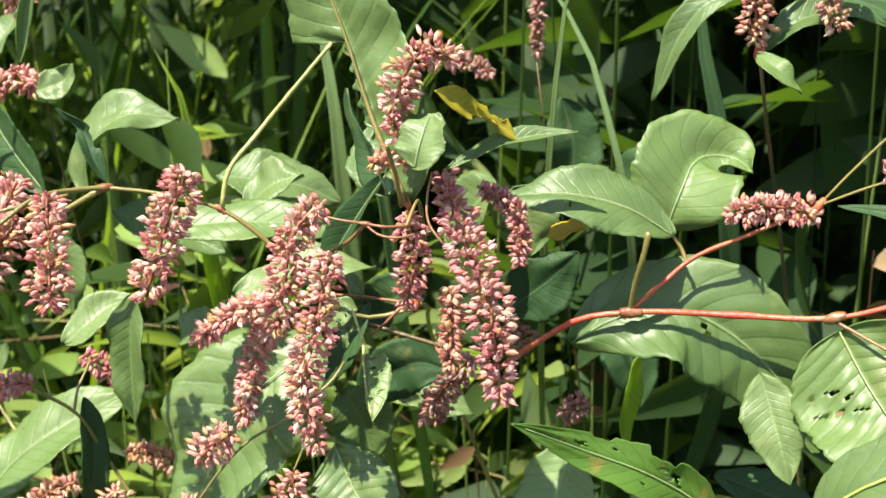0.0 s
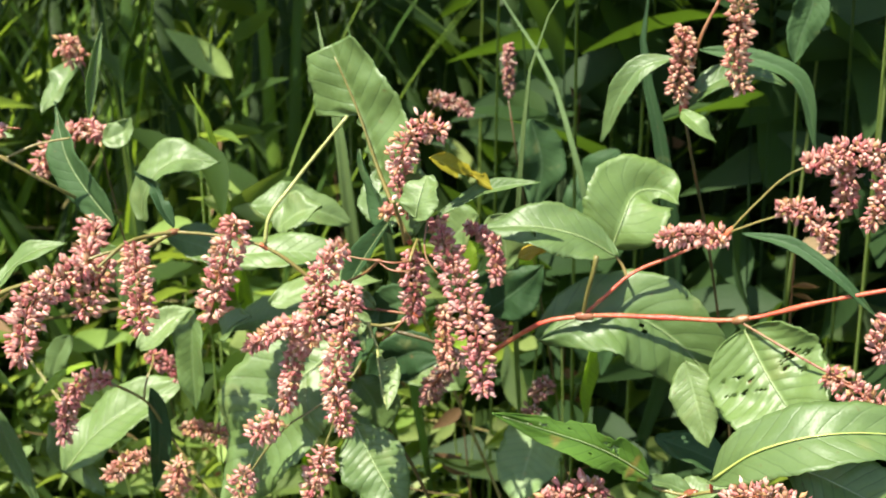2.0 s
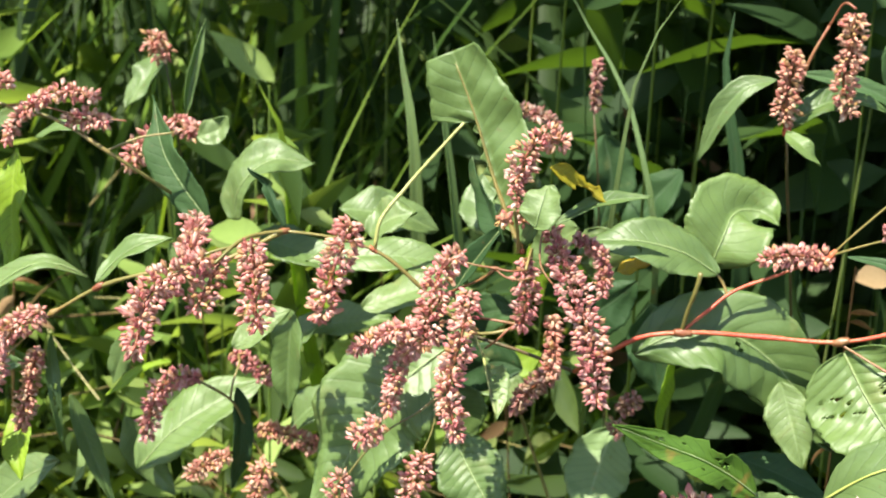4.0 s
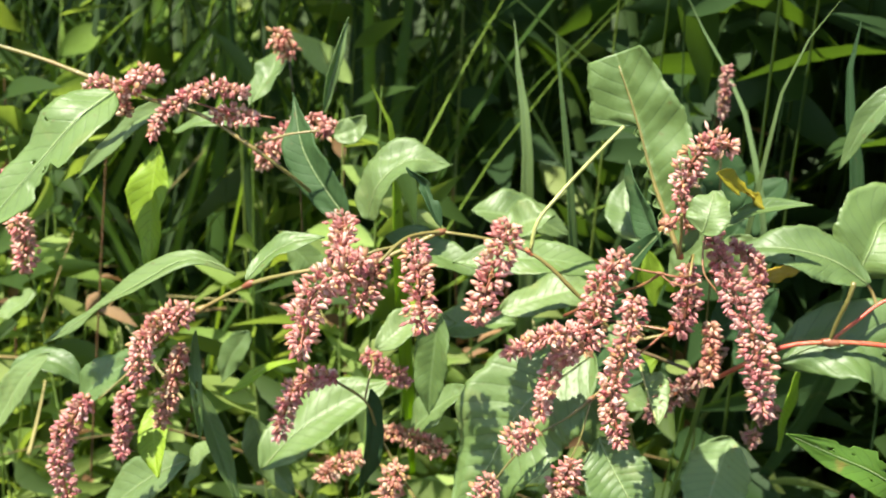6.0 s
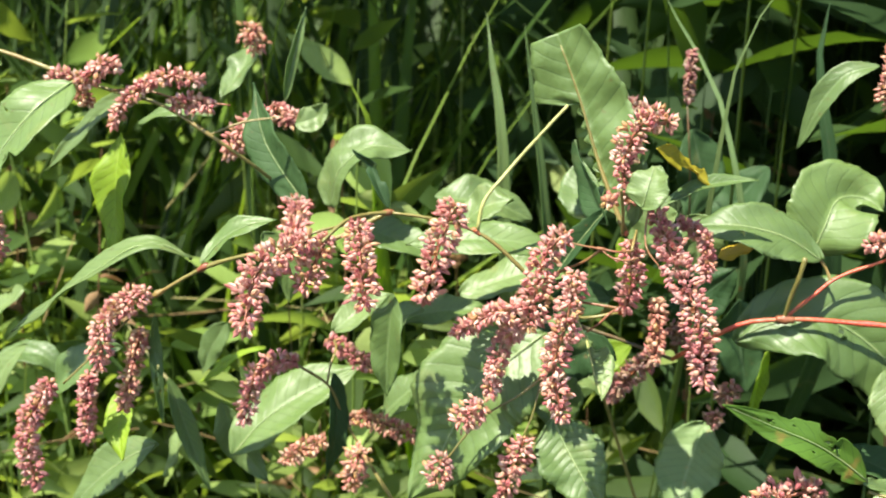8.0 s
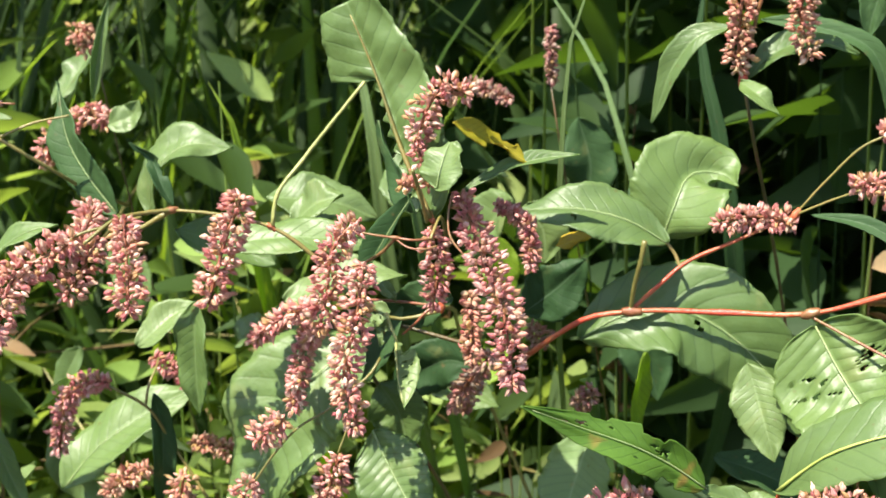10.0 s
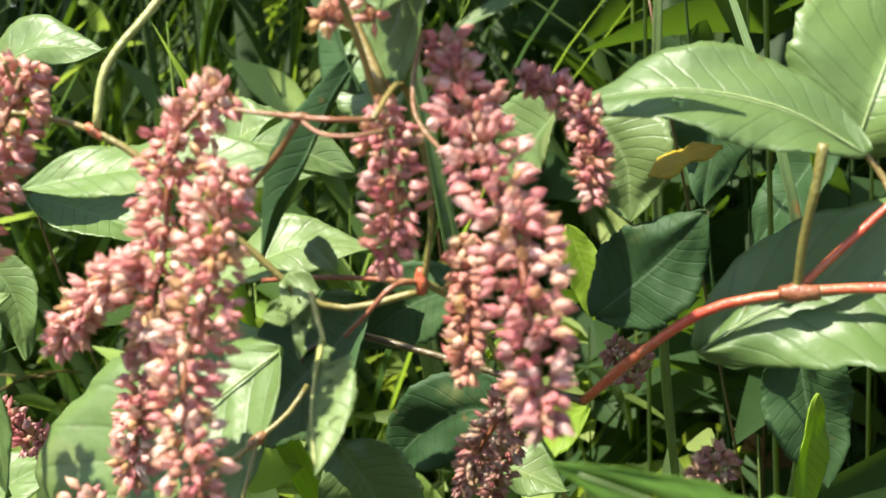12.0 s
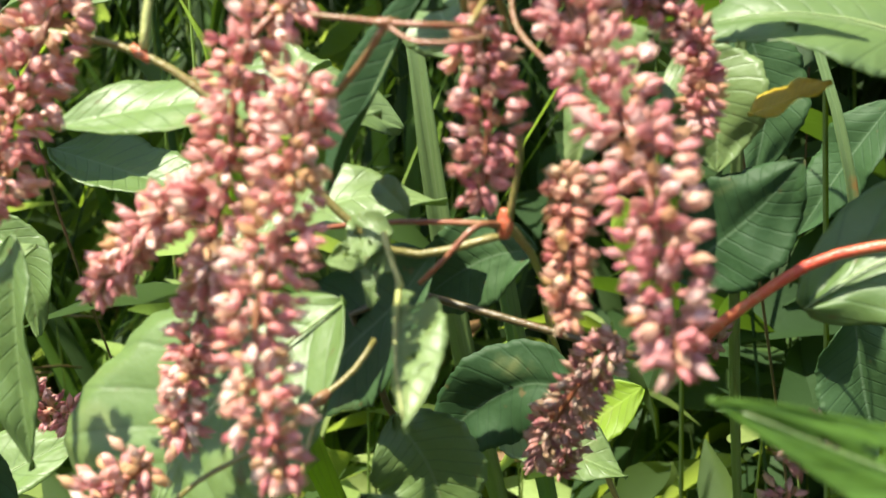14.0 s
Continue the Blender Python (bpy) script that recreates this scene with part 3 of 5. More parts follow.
flower_spike(main, [(-0.0704, -0.0243, 0.6045), (-0.0649, -0.0354, 0.5839)], 0.0045, FLOWER, single=True, seed=36)
flower_spike(main, [(-0.1375, -0.0176, 0.5755), (-0.1516, -0.0184, 0.5637), (-0.1531, -0.0191, 0.5495)], 0.0040, FLOWER, seed=37)
flower_spike(main, [(-0.1416, -0.0141, 0.5607), (-0.1494, -0.0120, 0.5335)], 0.0032, FLOWER_OLD, seed=38)
flower_spike(main, [(-0.1588, -0.0160, 0.5451), (-0.1606, -0.0158, 0.5232)], 0.0032, FLOWER_DEEP, seed=39)
flower_spike(main, [(-0.1701, -0.0193, 0.5428), (-0.1787, -0.0203, 0.5255), (-0.1759, -0.0212, 0.5071)], 0.0041, FLOWER_DEEP, seed=40)
stem(main, [(-0.1368, -0.0118, 0.5727), (-0.1447, -0.0123, 0.5653), (-0.1564, -0.0130, 0.5529), (-0.1674, -0.0162, 0.5413)], 0.0006, 0.0005, STEM_OLIVE, seed=41)
leaf(main, [(0.0013, 0.0030, 0.6015), (-0.0035, 0.0053, 0.6112), (-0.0076, 0.0073, 0.6197), (-0.0147, 0.0108, 0.6374), (-0.0228, 0.0124, 0.6554)], 0.0339, (-0.2, -0.97, 0.02), LEAF, label='large upright grey-green leaf with a torn blunt tip', rib=0.0013, rib_mat=STEM_OLIVE, fold=0.1, veined=1.1, halves=(0.92, 0.88), taper=0.62, cut=0.76, bites=((-1, 0.3, 0.42, 0.97),), holes=((0.56, 0.86, 0.05),), wave=0.02, seed=42)
joint(main, (0.0013, 0.0030, 0.6015), (-0.434, 0.208, 0.877), 0.0009, STEM_RED)
leaf(main, [(-0.0037, 0.0058, 0.6021), (-0.0091, 0.0115, 0.6085), (-0.0135, 0.0146, 0.6175), (-0.0163, 0.0158, 0.6246)], 0.0100, (-0.8, -0.5, 0.1), LEAF_DARK, fold=0.3, seed=43)
leaf(main, [(-0.0665, -0.0053, 0.6041), (-0.0698, -0.0049, 0.6102), (-0.0726, -0.003, 0.6153), (-0.0777, -0.0050, 0.6206)], 0.0044, (0.6, -0.75, -0.1), LEAF_DARK, fold=0.5, twist=1.2, bites=((1, 0.5, 0.12, 0.5), (-1, 0.75, 0.1, 0.5)), label='small chewed dark leaf curling at its tip', seed=44)
leaf(main, [(0.0063, -0.0100, 0.6119), (0.0070, -0.0100, 0.6157), (0.0077, -0.0080, 0.6193), (0.0083, -0.0040, 0.6225)], 0.0125, (-0.3, -0.6, 0.75), LEAF_PALE, taper=0.6, cut=0.86, fold=0.1, rib=0.0005, label='small pale young leaf', seed=45)
leaf(main, [(0.0097, 0.0041, 0.6086), (0.0149, 0.0074, 0.6117), (0.0210, 0.0126, 0.6140), (0.0289, 0.0157, 0.6158), (0.0373, 0.0167, 0.6165)], 0.0050, (-0.1, -0.6, 0.8), LEAF, fold=0.5, taper=1.0, label='narrow dark green leaf with a lit edge', seed=46)
leaf(main, [(0.0085, -0.0013, 0.6269), (0.0123, 0.0029, 0.6244), (0.0155, 0.0072, 0.6215), (0.0196, 0.0125, 0.6184), (0.0251, 0.0147, 0.6138)], 0.007, (0.0, -0.7, 0.7), LEAF_TURNING, fold=0.3, twist=0.8, bites=((1, 0.5, 0.12, 0.6), (-1, 0.7, 0.08, 0.6)), label='yellow withering leaf with an orange tip', seed=47)
leaf(main, [(-0.0040, 0.0072, 0.6073), (-0.0095, 0.0078, 0.5995), (-0.0153, 0.0086, 0.5904), (-0.0214, 0.0071, 0.5782)], 0.0074, (-0.7, -0.7, -0.1), LEAF_DARK, fold=0.8, taper=1.0, rib=0.0004, label='narrow leaf folded along its midrib', seed=48)
leaf(main, [(-0.0070, -0.0035, 0.5704), (-0.0052, -0.0094, 0.5680), (-0.0028, -0.0164, 0.5644), (0.0002, -0.0222, 0.5592)], 0.0125, (-0.1, -0.85, 0.5), LEAF_PALE, taper=1.05, fold=0.1, halves=(1.0, 0.05), holes=((0.4, -0.35, 0.12), (0.52, -0.6, 0.1), (0.62, -0.3, 0.13), (0.72, -0.55, 0.1), (0.3, -0.7, 0.1)), bites=((-1, 0.2, 0.12, 0.7),), rib=0.0007, rib_mat=STEM_HAIRY, label='half-eaten pale leaf hanging from its midrib', seed=49)
stem(main, [(-0.0112, 0.0025, 0.5757), (-0.0098, 0.0005, 0.5734), (-0.0082, -0.0015, 0.5713), (-0.0070, -0.0035, 0.5702)], 0.0006, 0.0005, STEM_HAIRY, name='leaf_stalk', seed=50)
leaf(main, [(-0.0105, 0.0035, 0.5756), (-0.0128, 0.0025, 0.5757), (-0.0157, 0.0026, 0.5740), (-0.0196, 0.0038, 0.5719)], 0.0070, (-0.1, -0.85, 0.5), LEAF_PALE, holes=((0.4, 0.3, 0.28), (0.65, -0.2, 0.3), (0.5, -0.6, 0.25), (0.3, -0.4, 0.2)), bites=((1, 0.75, 0.2, 0.8),), fold=0.1, seed=51)
leaf(main, [(-0.0111, 0.0025, 0.5745), (-0.0116, 0.0016, 0.5718), (-0.0121, 0.0007, 0.5694), (-0.0127, 0.0008, 0.5669)], 0.0043, (-0.1, -0.85, 0.5), LEAF_PALE, holes=((0.4, 0.3, 0.3), (0.6, -0.3, 0.3)), bites=((-1, 0.6, 0.2, 0.8),), fold=0.2, seed=52)
leaf(main, [(-0.0205, 0.0110, 0.5653), (-0.0288, 0.0065, 0.5590), (-0.0384, 0.0025, 0.5504), (-0.0493, -0.0019, 0.5271), (-0.0576, -0.0038, 0.5116)], 0.036, (-0.1, -0.8, 0.55), LEAF, rib=0.0007, fold=0.06, veined=1.6, taper=0.75, label='large broad green leaf with deep side veins', seed=53)
leaf(main, [(-0.0161, 0.0025, 0.5421), (-0.0119, -0.0006, 0.5358), (-0.0062, -0.0047, 0.5287), (0.0016, -0.0087, 0.5191)], 0.0204, (-0.1, -0.8, 0.6), LEAF, rib=0.0007, fold=0.2, veined=1.0, label='dark green leaf hanging below the spikes', seed=54)
leaf(main, [(-0.0653, 0.0122, 0.5887), (-0.0527, 0.0141, 0.5909), (-0.0375, 0.0161, 0.5920), (-0.0179, 0.0202, 0.5895)], 0.0134, (-0.1, -0.6, 0.8), LEAF, fold=0.1, taper=1.0, seed=55)
leaf(main, [(-0.0679, 0.0617, 0.5930), (-0.0584, 0.0639, 0.5921), (-0.0469, 0.0672, 0.5905), (-0.0352, 0.0730, 0.5844)], 0.0184, (-0.3, -0.6, 0.75), LEAF_PALE, fold=0.15, seed=56)
leaf(main, [(-0.0519, 0.0323, 0.5678), (-0.0399, 0.0359, 0.5728), (-0.0293, 0.0376, 0.5763), (-0.0167, 0.0417, 0.5746)], 0.0146, (-0.2, -0.6, 0.8), LEAF_PALE, fold=0.1, seed=57)
leaf(main, [(-0.0097, 0.0300, 0.5970), (-0.0140, 0.0348, 0.6026), (-0.0164, 0.0396, 0.6066), (-0.0163, 0.0446, 0.6128)], 0.0142, (0.0, -0.9, 0.42), LEAF_PALE, seed=58)
leaf(main, [(-0.1272, -0.0072, 0.5835), (-0.1369, -0.0117, 0.5885), (-0.1568, -0.0138, 0.5780), (-0.1783, -0.0082, 0.5620), (-0.1918, -0.0033, 0.5515)], 0.0104, (-0.25, -0.4, 0.88), LEAF_PALE, rib=0.0005, fold=0.2, twist=0.3, label='long pale arching leaf', seed=59)
leaf(main, [(-0.1223, -0.0119, 0.5838), (-0.1164, -0.0086, 0.5912), (-0.1083, -0.0075, 0.5961), (-0.1007, -0.0056, 0.5975)], 0.0082, (-0.4, -0.6, 0.7), LEAF, fold=0.25, rib=0.0004, seed=60)
leaf(main, [(-0.1387, -0.0102, 0.5653), (-0.1395, -0.0095, 0.5541), (-0.1377, -0.0111, 0.5421), (-0.1371, -0.0104, 0.5296)], 0.0042, (0.75, -0.65, 0.1), LEAF, holes=((0.6, 0.2, 0.25), (0.72, -0.3, 0.25), (0.5, -0.2, 0.2)), label='narrow dark drooping leaf riddled with holes', seed=61)
leaf(main, [(-0.0862, 0.0056, 0.5605), (-0.0815, 0.0077, 0.5649), (-0.0773, 0.0116, 0.5687), (-0.0698, 0.0134, 0.5717)], 0.0104, (-0.2, -0.8, 0.5), LEAF_PALE, fold=0.2, seed=62)
leaf(main, [(-0.0674, 0.0050, 0.5747), (-0.0681, 0.0048, 0.5640), (-0.0688, 0.0056, 0.5528), (-0.0689, 0.0067, 0.5404)], 0.0120, (-0.2, -0.85, 0.45), LEAF, fold=0.3, seed=63)
leaf(main, [(-0.0160, 0.0125, 0.5810), (-0.0135, 0.0105, 0.5797), (-0.0121, 0.0105, 0.5783), (-0.0110, 0.0105, 0.5764)], 0.0038, (0.0, -0.9, 0.42), LEAF_PALE, seed=64)
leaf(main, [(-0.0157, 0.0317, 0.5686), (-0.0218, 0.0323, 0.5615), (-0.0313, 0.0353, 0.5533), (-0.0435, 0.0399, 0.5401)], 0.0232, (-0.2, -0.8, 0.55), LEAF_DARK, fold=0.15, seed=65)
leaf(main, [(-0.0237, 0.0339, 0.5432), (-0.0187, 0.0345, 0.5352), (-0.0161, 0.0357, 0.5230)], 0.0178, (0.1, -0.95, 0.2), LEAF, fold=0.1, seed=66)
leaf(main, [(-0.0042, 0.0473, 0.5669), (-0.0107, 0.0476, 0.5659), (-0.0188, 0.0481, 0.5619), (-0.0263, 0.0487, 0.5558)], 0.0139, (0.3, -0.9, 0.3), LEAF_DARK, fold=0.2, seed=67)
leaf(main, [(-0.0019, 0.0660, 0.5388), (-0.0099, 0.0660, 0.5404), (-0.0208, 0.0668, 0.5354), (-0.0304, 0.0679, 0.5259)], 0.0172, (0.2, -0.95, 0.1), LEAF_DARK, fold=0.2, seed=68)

# the plant with the red stem

red = plant("smartweed with a glossy red jointed stem and hole-eaten leaves")
stem(red, [(0.0175, 0.0362, 0.5521), (0.0289, 0.0311, 0.5625), (0.0378, 0.0298, 0.5686), (0.0500, 0.0299, 0.5713), (0.0737, 0.0306, 0.5722), (0.0966, 0.0279, 0.5740), (0.1175, 0.0235, 0.5822), (0.1374, 0.0199, 0.5889), (0.1703, 0.0130, 0.5981)], 0.0012, 0.0009, STEM_RED, knots=(0.375, 0.625), n=40, label='glossy red stem', seed=69)
stem(red, [(0.0175, 0.0362, 0.5521), (0.0133, 0.0380, 0.5570), (-0.0009, 0.0400, 0.5560), (-0.0134, 0.0400, 0.5586), (-0.0204, 0.0360, 0.5619), (-0.0120, 0.0900, 0.4700), (0.0200, 0.1500, 0.3000), (0.0300, 0.1700, 0.0000)], 0.0009, 0.0014, STEM_BROWN, n=30, seed=70)
joint(red, (0.0500, 0.0299, 0.5713), (0.998, 0.041, 0.044), 0.0015, STEM_TAN)
joint(red, (0.0966, 0.0279, 0.5740), (0.936, -0.087, 0.342), 0.0014, STEM_TAN)
stem(red, [(0.0499, 0.0299, 0.5717), (0.0575, 0.0317, 0.5789), (0.0625, 0.0338, 0.5835), (0.0768, 0.0350, 0.5910), (0.0917, 0.0354, 0.5986)], 0.0009, 0.0006, STEM_RED, knots=(0.5,), seed=71)
stem(red, [(0.0499, 0.0299, 0.5717), (0.0509, 0.0278, 0.5789), (0.0527, 0.0258, 0.5869), (0.0536, 0.0259, 0.5923)], 0.0009, 0.0012, STEM_OLIVE, seed=72)
stem(red, [(0.0625, 0.0338, 0.5835), (0.0612, 0.0348, 0.5864), (0.0587, 0.0347, 0.5900)], 0.0007, 0.0007, STEM_OLIVE, seed=73)
stem(red, [(0.0917, 0.0354, 0.5986), (0.0995, 0.0337, 0.6089), (0.1085, 0.0322, 0.6185), (0.1163, 0.0314, 0.6221)], 0.0005, 0.0005, STEM_OLIVE, seed=74)
stem(red, [(0.0917, 0.0354, 0.5986), (0.0998, 0.0319, 0.6033), (0.1075, 0.0285, 0.6073)], 0.0005, 0.0005, STEM_OLIVE, seed=75)
joint(red, (0.0917, 0.0354, 0.5986), (0.599, 0.000, 0.801), 0.0011, STEM_RED)
stem(red, [(0.0965, 0.0281, 0.5734), (0.1086, 0.0202, 0.5693), (0.1197, 0.0132, 0.5658), (0.1274, 0.0088, 0.5636)], 0.0006, 0.0005, STEM_TAN, seed=76)
flower_spike(red, [(0.0919, 0.0356, 0.5963), (0.0849, 0.0346, 0.5979), (0.0781, 0.0335, 0.5979), (0.0718, 0.0340, 0.5954)], 0.0036, FLOWER, seed=77)
flower_spike(red, [(0.1052, 0.0296, 0.6078), (0.1107, 0.0283, 0.6089), (0.1166, 0.0270, 0.6057), (0.1200, 0.0264, 0.5974)], 0.0037, FLOWER, seed=78)
flower_spike(red, [(0.1115, 0.0319, 0.6213), (0.1193, 0.0313, 0.6235), (0.1232, 0.0314, 0.6192), (0.1239, 0.0324, 0.6073)], 0.0038, FLOWER, seed=79)
flower_spike(red, [(0.1145, 0.0293, 0.6212), (0.1236, 0.0287, 0.6266), (0.1324, 0.0276, 0.6248), (0.1344, 0.0269, 0.6159), (0.1306, 0.0278, 0.6048)], 0.0041, FLOWER, seed=80)
flower_spike(red, [(0.1383, 0.0160, 0.5826), (0.1357, 0.0164, 0.5779), (0.1363, 0.0170, 0.5689)], 0.0042, FLOWER, seed=81)
flower_spike(red, [(0.1205, 0.0122, 0.5649), (0.1276, 0.0089, 0.5624), (0.1356, 0.0069, 0.5580), (0.1445, 0.0074, 0.5485)], 0.0043, FLOWER, seed=82)
leaf(red, [(0.0957, 0.0330, 0.5995), (0.1099, 0.0269, 0.5983), (0.1214, 0.0223, 0.5918), (0.1345, 0.0207, 0.5794)], 0.0042, (-0.3, -0.6, 0.7), LEAF_DARK, fold=0.3, label='narrow pale leaf', seed=83)
leaf(red, [(0.0588, 0.0340, 0.5897), (0.0493, 0.0310, 0.5961), (0.0364, 0.0280, 0.5998), (0.0165, 0.0280, 0.5983)], 0.018, (-0.25, -0.6, 0.78), LEAF_PALE, fold=0.12, rib=0.0006, label='broad pale green leaf held flat', holes=((0.6, -0.4, 0.12),), veined=0.05, seed=84)
leaf(red, [(0.0570, 0.0436, 0.5889), (0.0600, 0.0448, 0.5982), (0.0644, 0.0522, 0.6059), (0.0717, 0.0542, 0.6059), (0.0770, 0.0486, 0.6032)], 0.027, (0.0, -0.9, 0.42), LEAF, fold=0.35, rib=0.0005, taper=0.7, twist=0.2, label='wide pale leaf folded along its middle', veined=0.05, seed=85)
leaf(red, [(0.0360, 0.0322, 0.5616), (0.0463, 0.0335, 0.5684), (0.0640, 0.0357, 0.5705), (0.0785, 0.0367, 0.5624), (0.0887, 0.0373, 0.5514), (0.0999, 0.0379, 0.5342)], 0.0293, (-0.25, -0.8, 0.55), LEAF, fold=0.1, rib=0.0005, taper=0.8, veined=0.8, cols=24, label='large drooping leaf behind the red stem', holes=((0.43, 0.15, 0.05), (0.45, 0.22, 0.05)), seed=87)
leaf(red, [(0.0814, 0.0315, 0.5580), (0.0844, 0.0276, 0.5494), (0.0871, 0.0238, 0.5418), (0.0896, 0.0221, 0.5342)], 0.0143, (-0.2, -0.95, 0.2), LEAF_PALE, fold=0.12, seed=88)
leaf(red, [(0.0983, 0.0283, 0.5706), (0.1043, 0.0218, 0.5610), (0.1104, 0.0148, 0.5535), (0.1218, 0.0087, 0.5388)], 0.0355, (-0.35, -0.8, 0.5), LEAF, fold=0.12, rib=0.0007, taper=0.6, veined=0.7, cols=30, holes=((0.26, 0.45, 0.09), (0.36, 0.5, 0.07), (0.31, 0.3, 0.06), (0.33, 0.68, 0.09), (0.4, 0.25, 0.08), (0.24, 0.7, 0.06), (0.28, -0.5, 0.13), (0.31, -0.38, 0.1), (0.36, -0.3, 0.07), (0.33, -0.75, 0.09), (0.42, -0.62, 0.08)), label='pale leaf riddled with small holes', seed=89)
leaf(red, [(0.0733, 0.0563, 0.5192), (0.0830, 0.0563, 0.5167), (0.0929, 0.0568, 0.5128), (0.1064, 0.0570, 0.5065)], 0.0139, (-0.2, -0.45, 0.87), LEAF_DARK, fold=0.2, seed=90)

# the plant at the front, low at the right

low = plant("smartweed with a chewed bright green leaf and pink spikes")
leaf(low, [(0.0728, -0.0171, 0.5428), (0.0659, -0.0205, 0.5490), (0.0565, -0.0259, 0.5559), (0.0452, -0.0303, 0.5612), (0.0320, -0.0378, 0.5685)], 0.0108, (0.1, -0.85, 0.5), LEAF_CHEWED, rib=0.0006, fold=0.15, taper=0.62, cols=26, bites=((1, 0.36, 0.07, 0.35), (-1, 0.2, 0.06, 0.3), (1, 0.62, 0.05, 0.2)), holes=((0.28, 0.35, 0.17), (0.33, 0.55, 0.1), (0.24, 0.15, 0.08), (0.55, 0.5, 0.07), (0.7, 0.3, 0.14), (0.78, 0.1, 0.1), (0.42, -0.4, 0.06)), label='bright green leaf chewed at its edges with brown holes', seed=91)
leaf(low, [(0.0891, -0.0241, 0.5470), (0.0996, -0.0315, 0.5603), (0.1128, -0.0351, 0.5676), (0.1355, -0.0304, 0.5672), (0.1512, -0.0256, 0.5616)], 0.0193, (-0.15, -0.6, 0.78), LEAF_PALE, rib=0.0006, rib_mat=RIB_YELLOW, fold=0.1, veined=1.3, taper=0.8, label='broad green leaf with a yellow midrib', seed=92)
leaf(low, [(0.1072, -0.0291, 0.5568), (0.1183, -0.0333, 0.5546), (0.1297, -0.0355, 0.5501), (0.1428, -0.0368, 0.5423)], 0.0197, (-0.05, -0.8, 0.6), LEAF, fold=0.12, rib=0.0006, veined=1.3, seed=93)
stem(low, [(0.0738, -0.0146, 0.5386), (0.0825, -0.0167, 0.5383), (0.0895, -0.0216, 0.5426), (0.0998, -0.0225, 0.5445), (0.1101, -0.0238, 0.5458)], 0.0008, 0.0007, STEM_OLIVE, seed=94)
stem(low, [(0.0847, -0.0168, 0.5391), (0.0787, -0.0143, 0.5320), (0.0732, -0.0105, 0.5201), (0.07, 0.0, 0.25), (0.08, 0.02, 0.0)], 0.0009, 0.0014, STEM_OLIVE, n=30, seed=95)
joint(low, (0.0840, -0.0168, 0.5390), (0.725, -0.534, 0.434), 0.0012, STEM_TAN)
stem(low, [(0.0895, -0.0216, 0.5426), (0.0892, -0.0229, 0.5454), (0.0905, -0.0242, 0.5483)], 0.0007, 0.0008, STEM_RED, seed=96)
flower_spike(low, [(0.0606, -0.0213, 0.5403), (0.0553, -0.0234, 0.5397), (0.0477, -0.0253, 0.5371), (0.0383, -0.0280, 0.5308)], 0.0050, FLOWER, seed=97)
flower_spike(low, [(0.0931, -0.0334, 0.5473), (0.0998, -0.0393, 0.5519), (0.1065, -0.0426, 0.5525), (0.1129, -0.0456, 0.5491)], 0.0042, FLOWER, seed=98)
stem(low, [(0.0847, -0.0168, 0.5391), (0.0772, -0.0187, 0.5365), (0.0679, -0.0209, 0.5355), (0.0607, -0.0212, 0.5394)], 0.0007, 0.0005, STEM_TAN, seed=99)
leaf(low, [(0.0850, -0.0122, 0.5361), (0.0786, -0.0124, 0.5386), (0.0737, -0.0148, 0.5409), (0.0705, -0.0149, 0.5420)], 0.0057, (-0.2, -0.45, 0.87), LEAF_PALE, fold=0.5, seed=100)
leaf(low, [(0.0774, -0.0009, 0.5293), (0.0839, -0.0010, 0.5309), (0.0953, 0.0007, 0.5326)], 0.0087, (-0.2, -0.45, 0.87), LEAF_PALE, fold=0.2, seed=101)

# the plant at the left, above

left = plant("smartweed with an arching brown stem and pink flower clusters")
stem(left, [(-0.1108, 0.0513, 0.5905), (-0.1151, 0.0366, 0.5980), (-0.1187, 0.0236, 0.6065), (-0.1304, 0.0148, 0.6175), (-0.1469, 0.0152, 0.6259), (-0.1635, 0.0146, 0.6294), (-0.1802, 0.0145, 0.6337), (-0.1962, 0.0131, 0.6387), (-0.2203, 0.0093, 0.6445)], 0.0008, 0.0011, STEM_OLIVE, knots=(0.37, 0.75), n=40, label='arching brownish stem', seed=102)
stem(left, [(-0.2203, 0.0093, 0.6445), (-0.2388, 0.0259, 0.6278), (-0.2787, 0.0657, 0.5648), (-0.3, 0.12, 0.25), (-0.3, 0.14, 0.0)], 0.0012, 0.0020, STEM_OLIVE, n=30, seed=103)
flower_spike(left, [(-0.1753, 0.0122, 0.6336), (-0.1785, 0.0111, 0.6335), (-0.1818, 0.0102, 0.6320)], 0.0030, FLOWER, seed=104)
flower_spike(left, [(-0.1736, 0.0124, 0.6311), (-0.1677, 0.0098, 0.6345), (-0.1624, 0.0083, 0.6386), (-0.1578, 0.0087, 0.6375)], 0.0031, FLOWER, gap=1.4, seed=105)
flower_spike(left, [(-0.1727, 0.0124, 0.6303), (-0.1715, 0.0126, 0.6269), (-0.1706, 0.0128, 0.6243)], 0.0027, FLOWER_OLD, seed=106)
flower_spike(left, [(-0.1311, 0.0113, 0.6348), (-0.1412, 0.0098, 0.6358), (-0.1503, 0.0103, 0.6321), (-0.1579, 0.0108, 0.6257), (-0.1615, 0.0112, 0.6191)], 0.0028, FLOWER, gap=1.4, seed=107)
flower_spike(left, [(-0.1428, 0.0151, 0.6263), (-0.1354, 0.0136, 0.6272), (-0.1288, 0.0129, 0.6270)], 0.0032, FLOWER, seed=108)
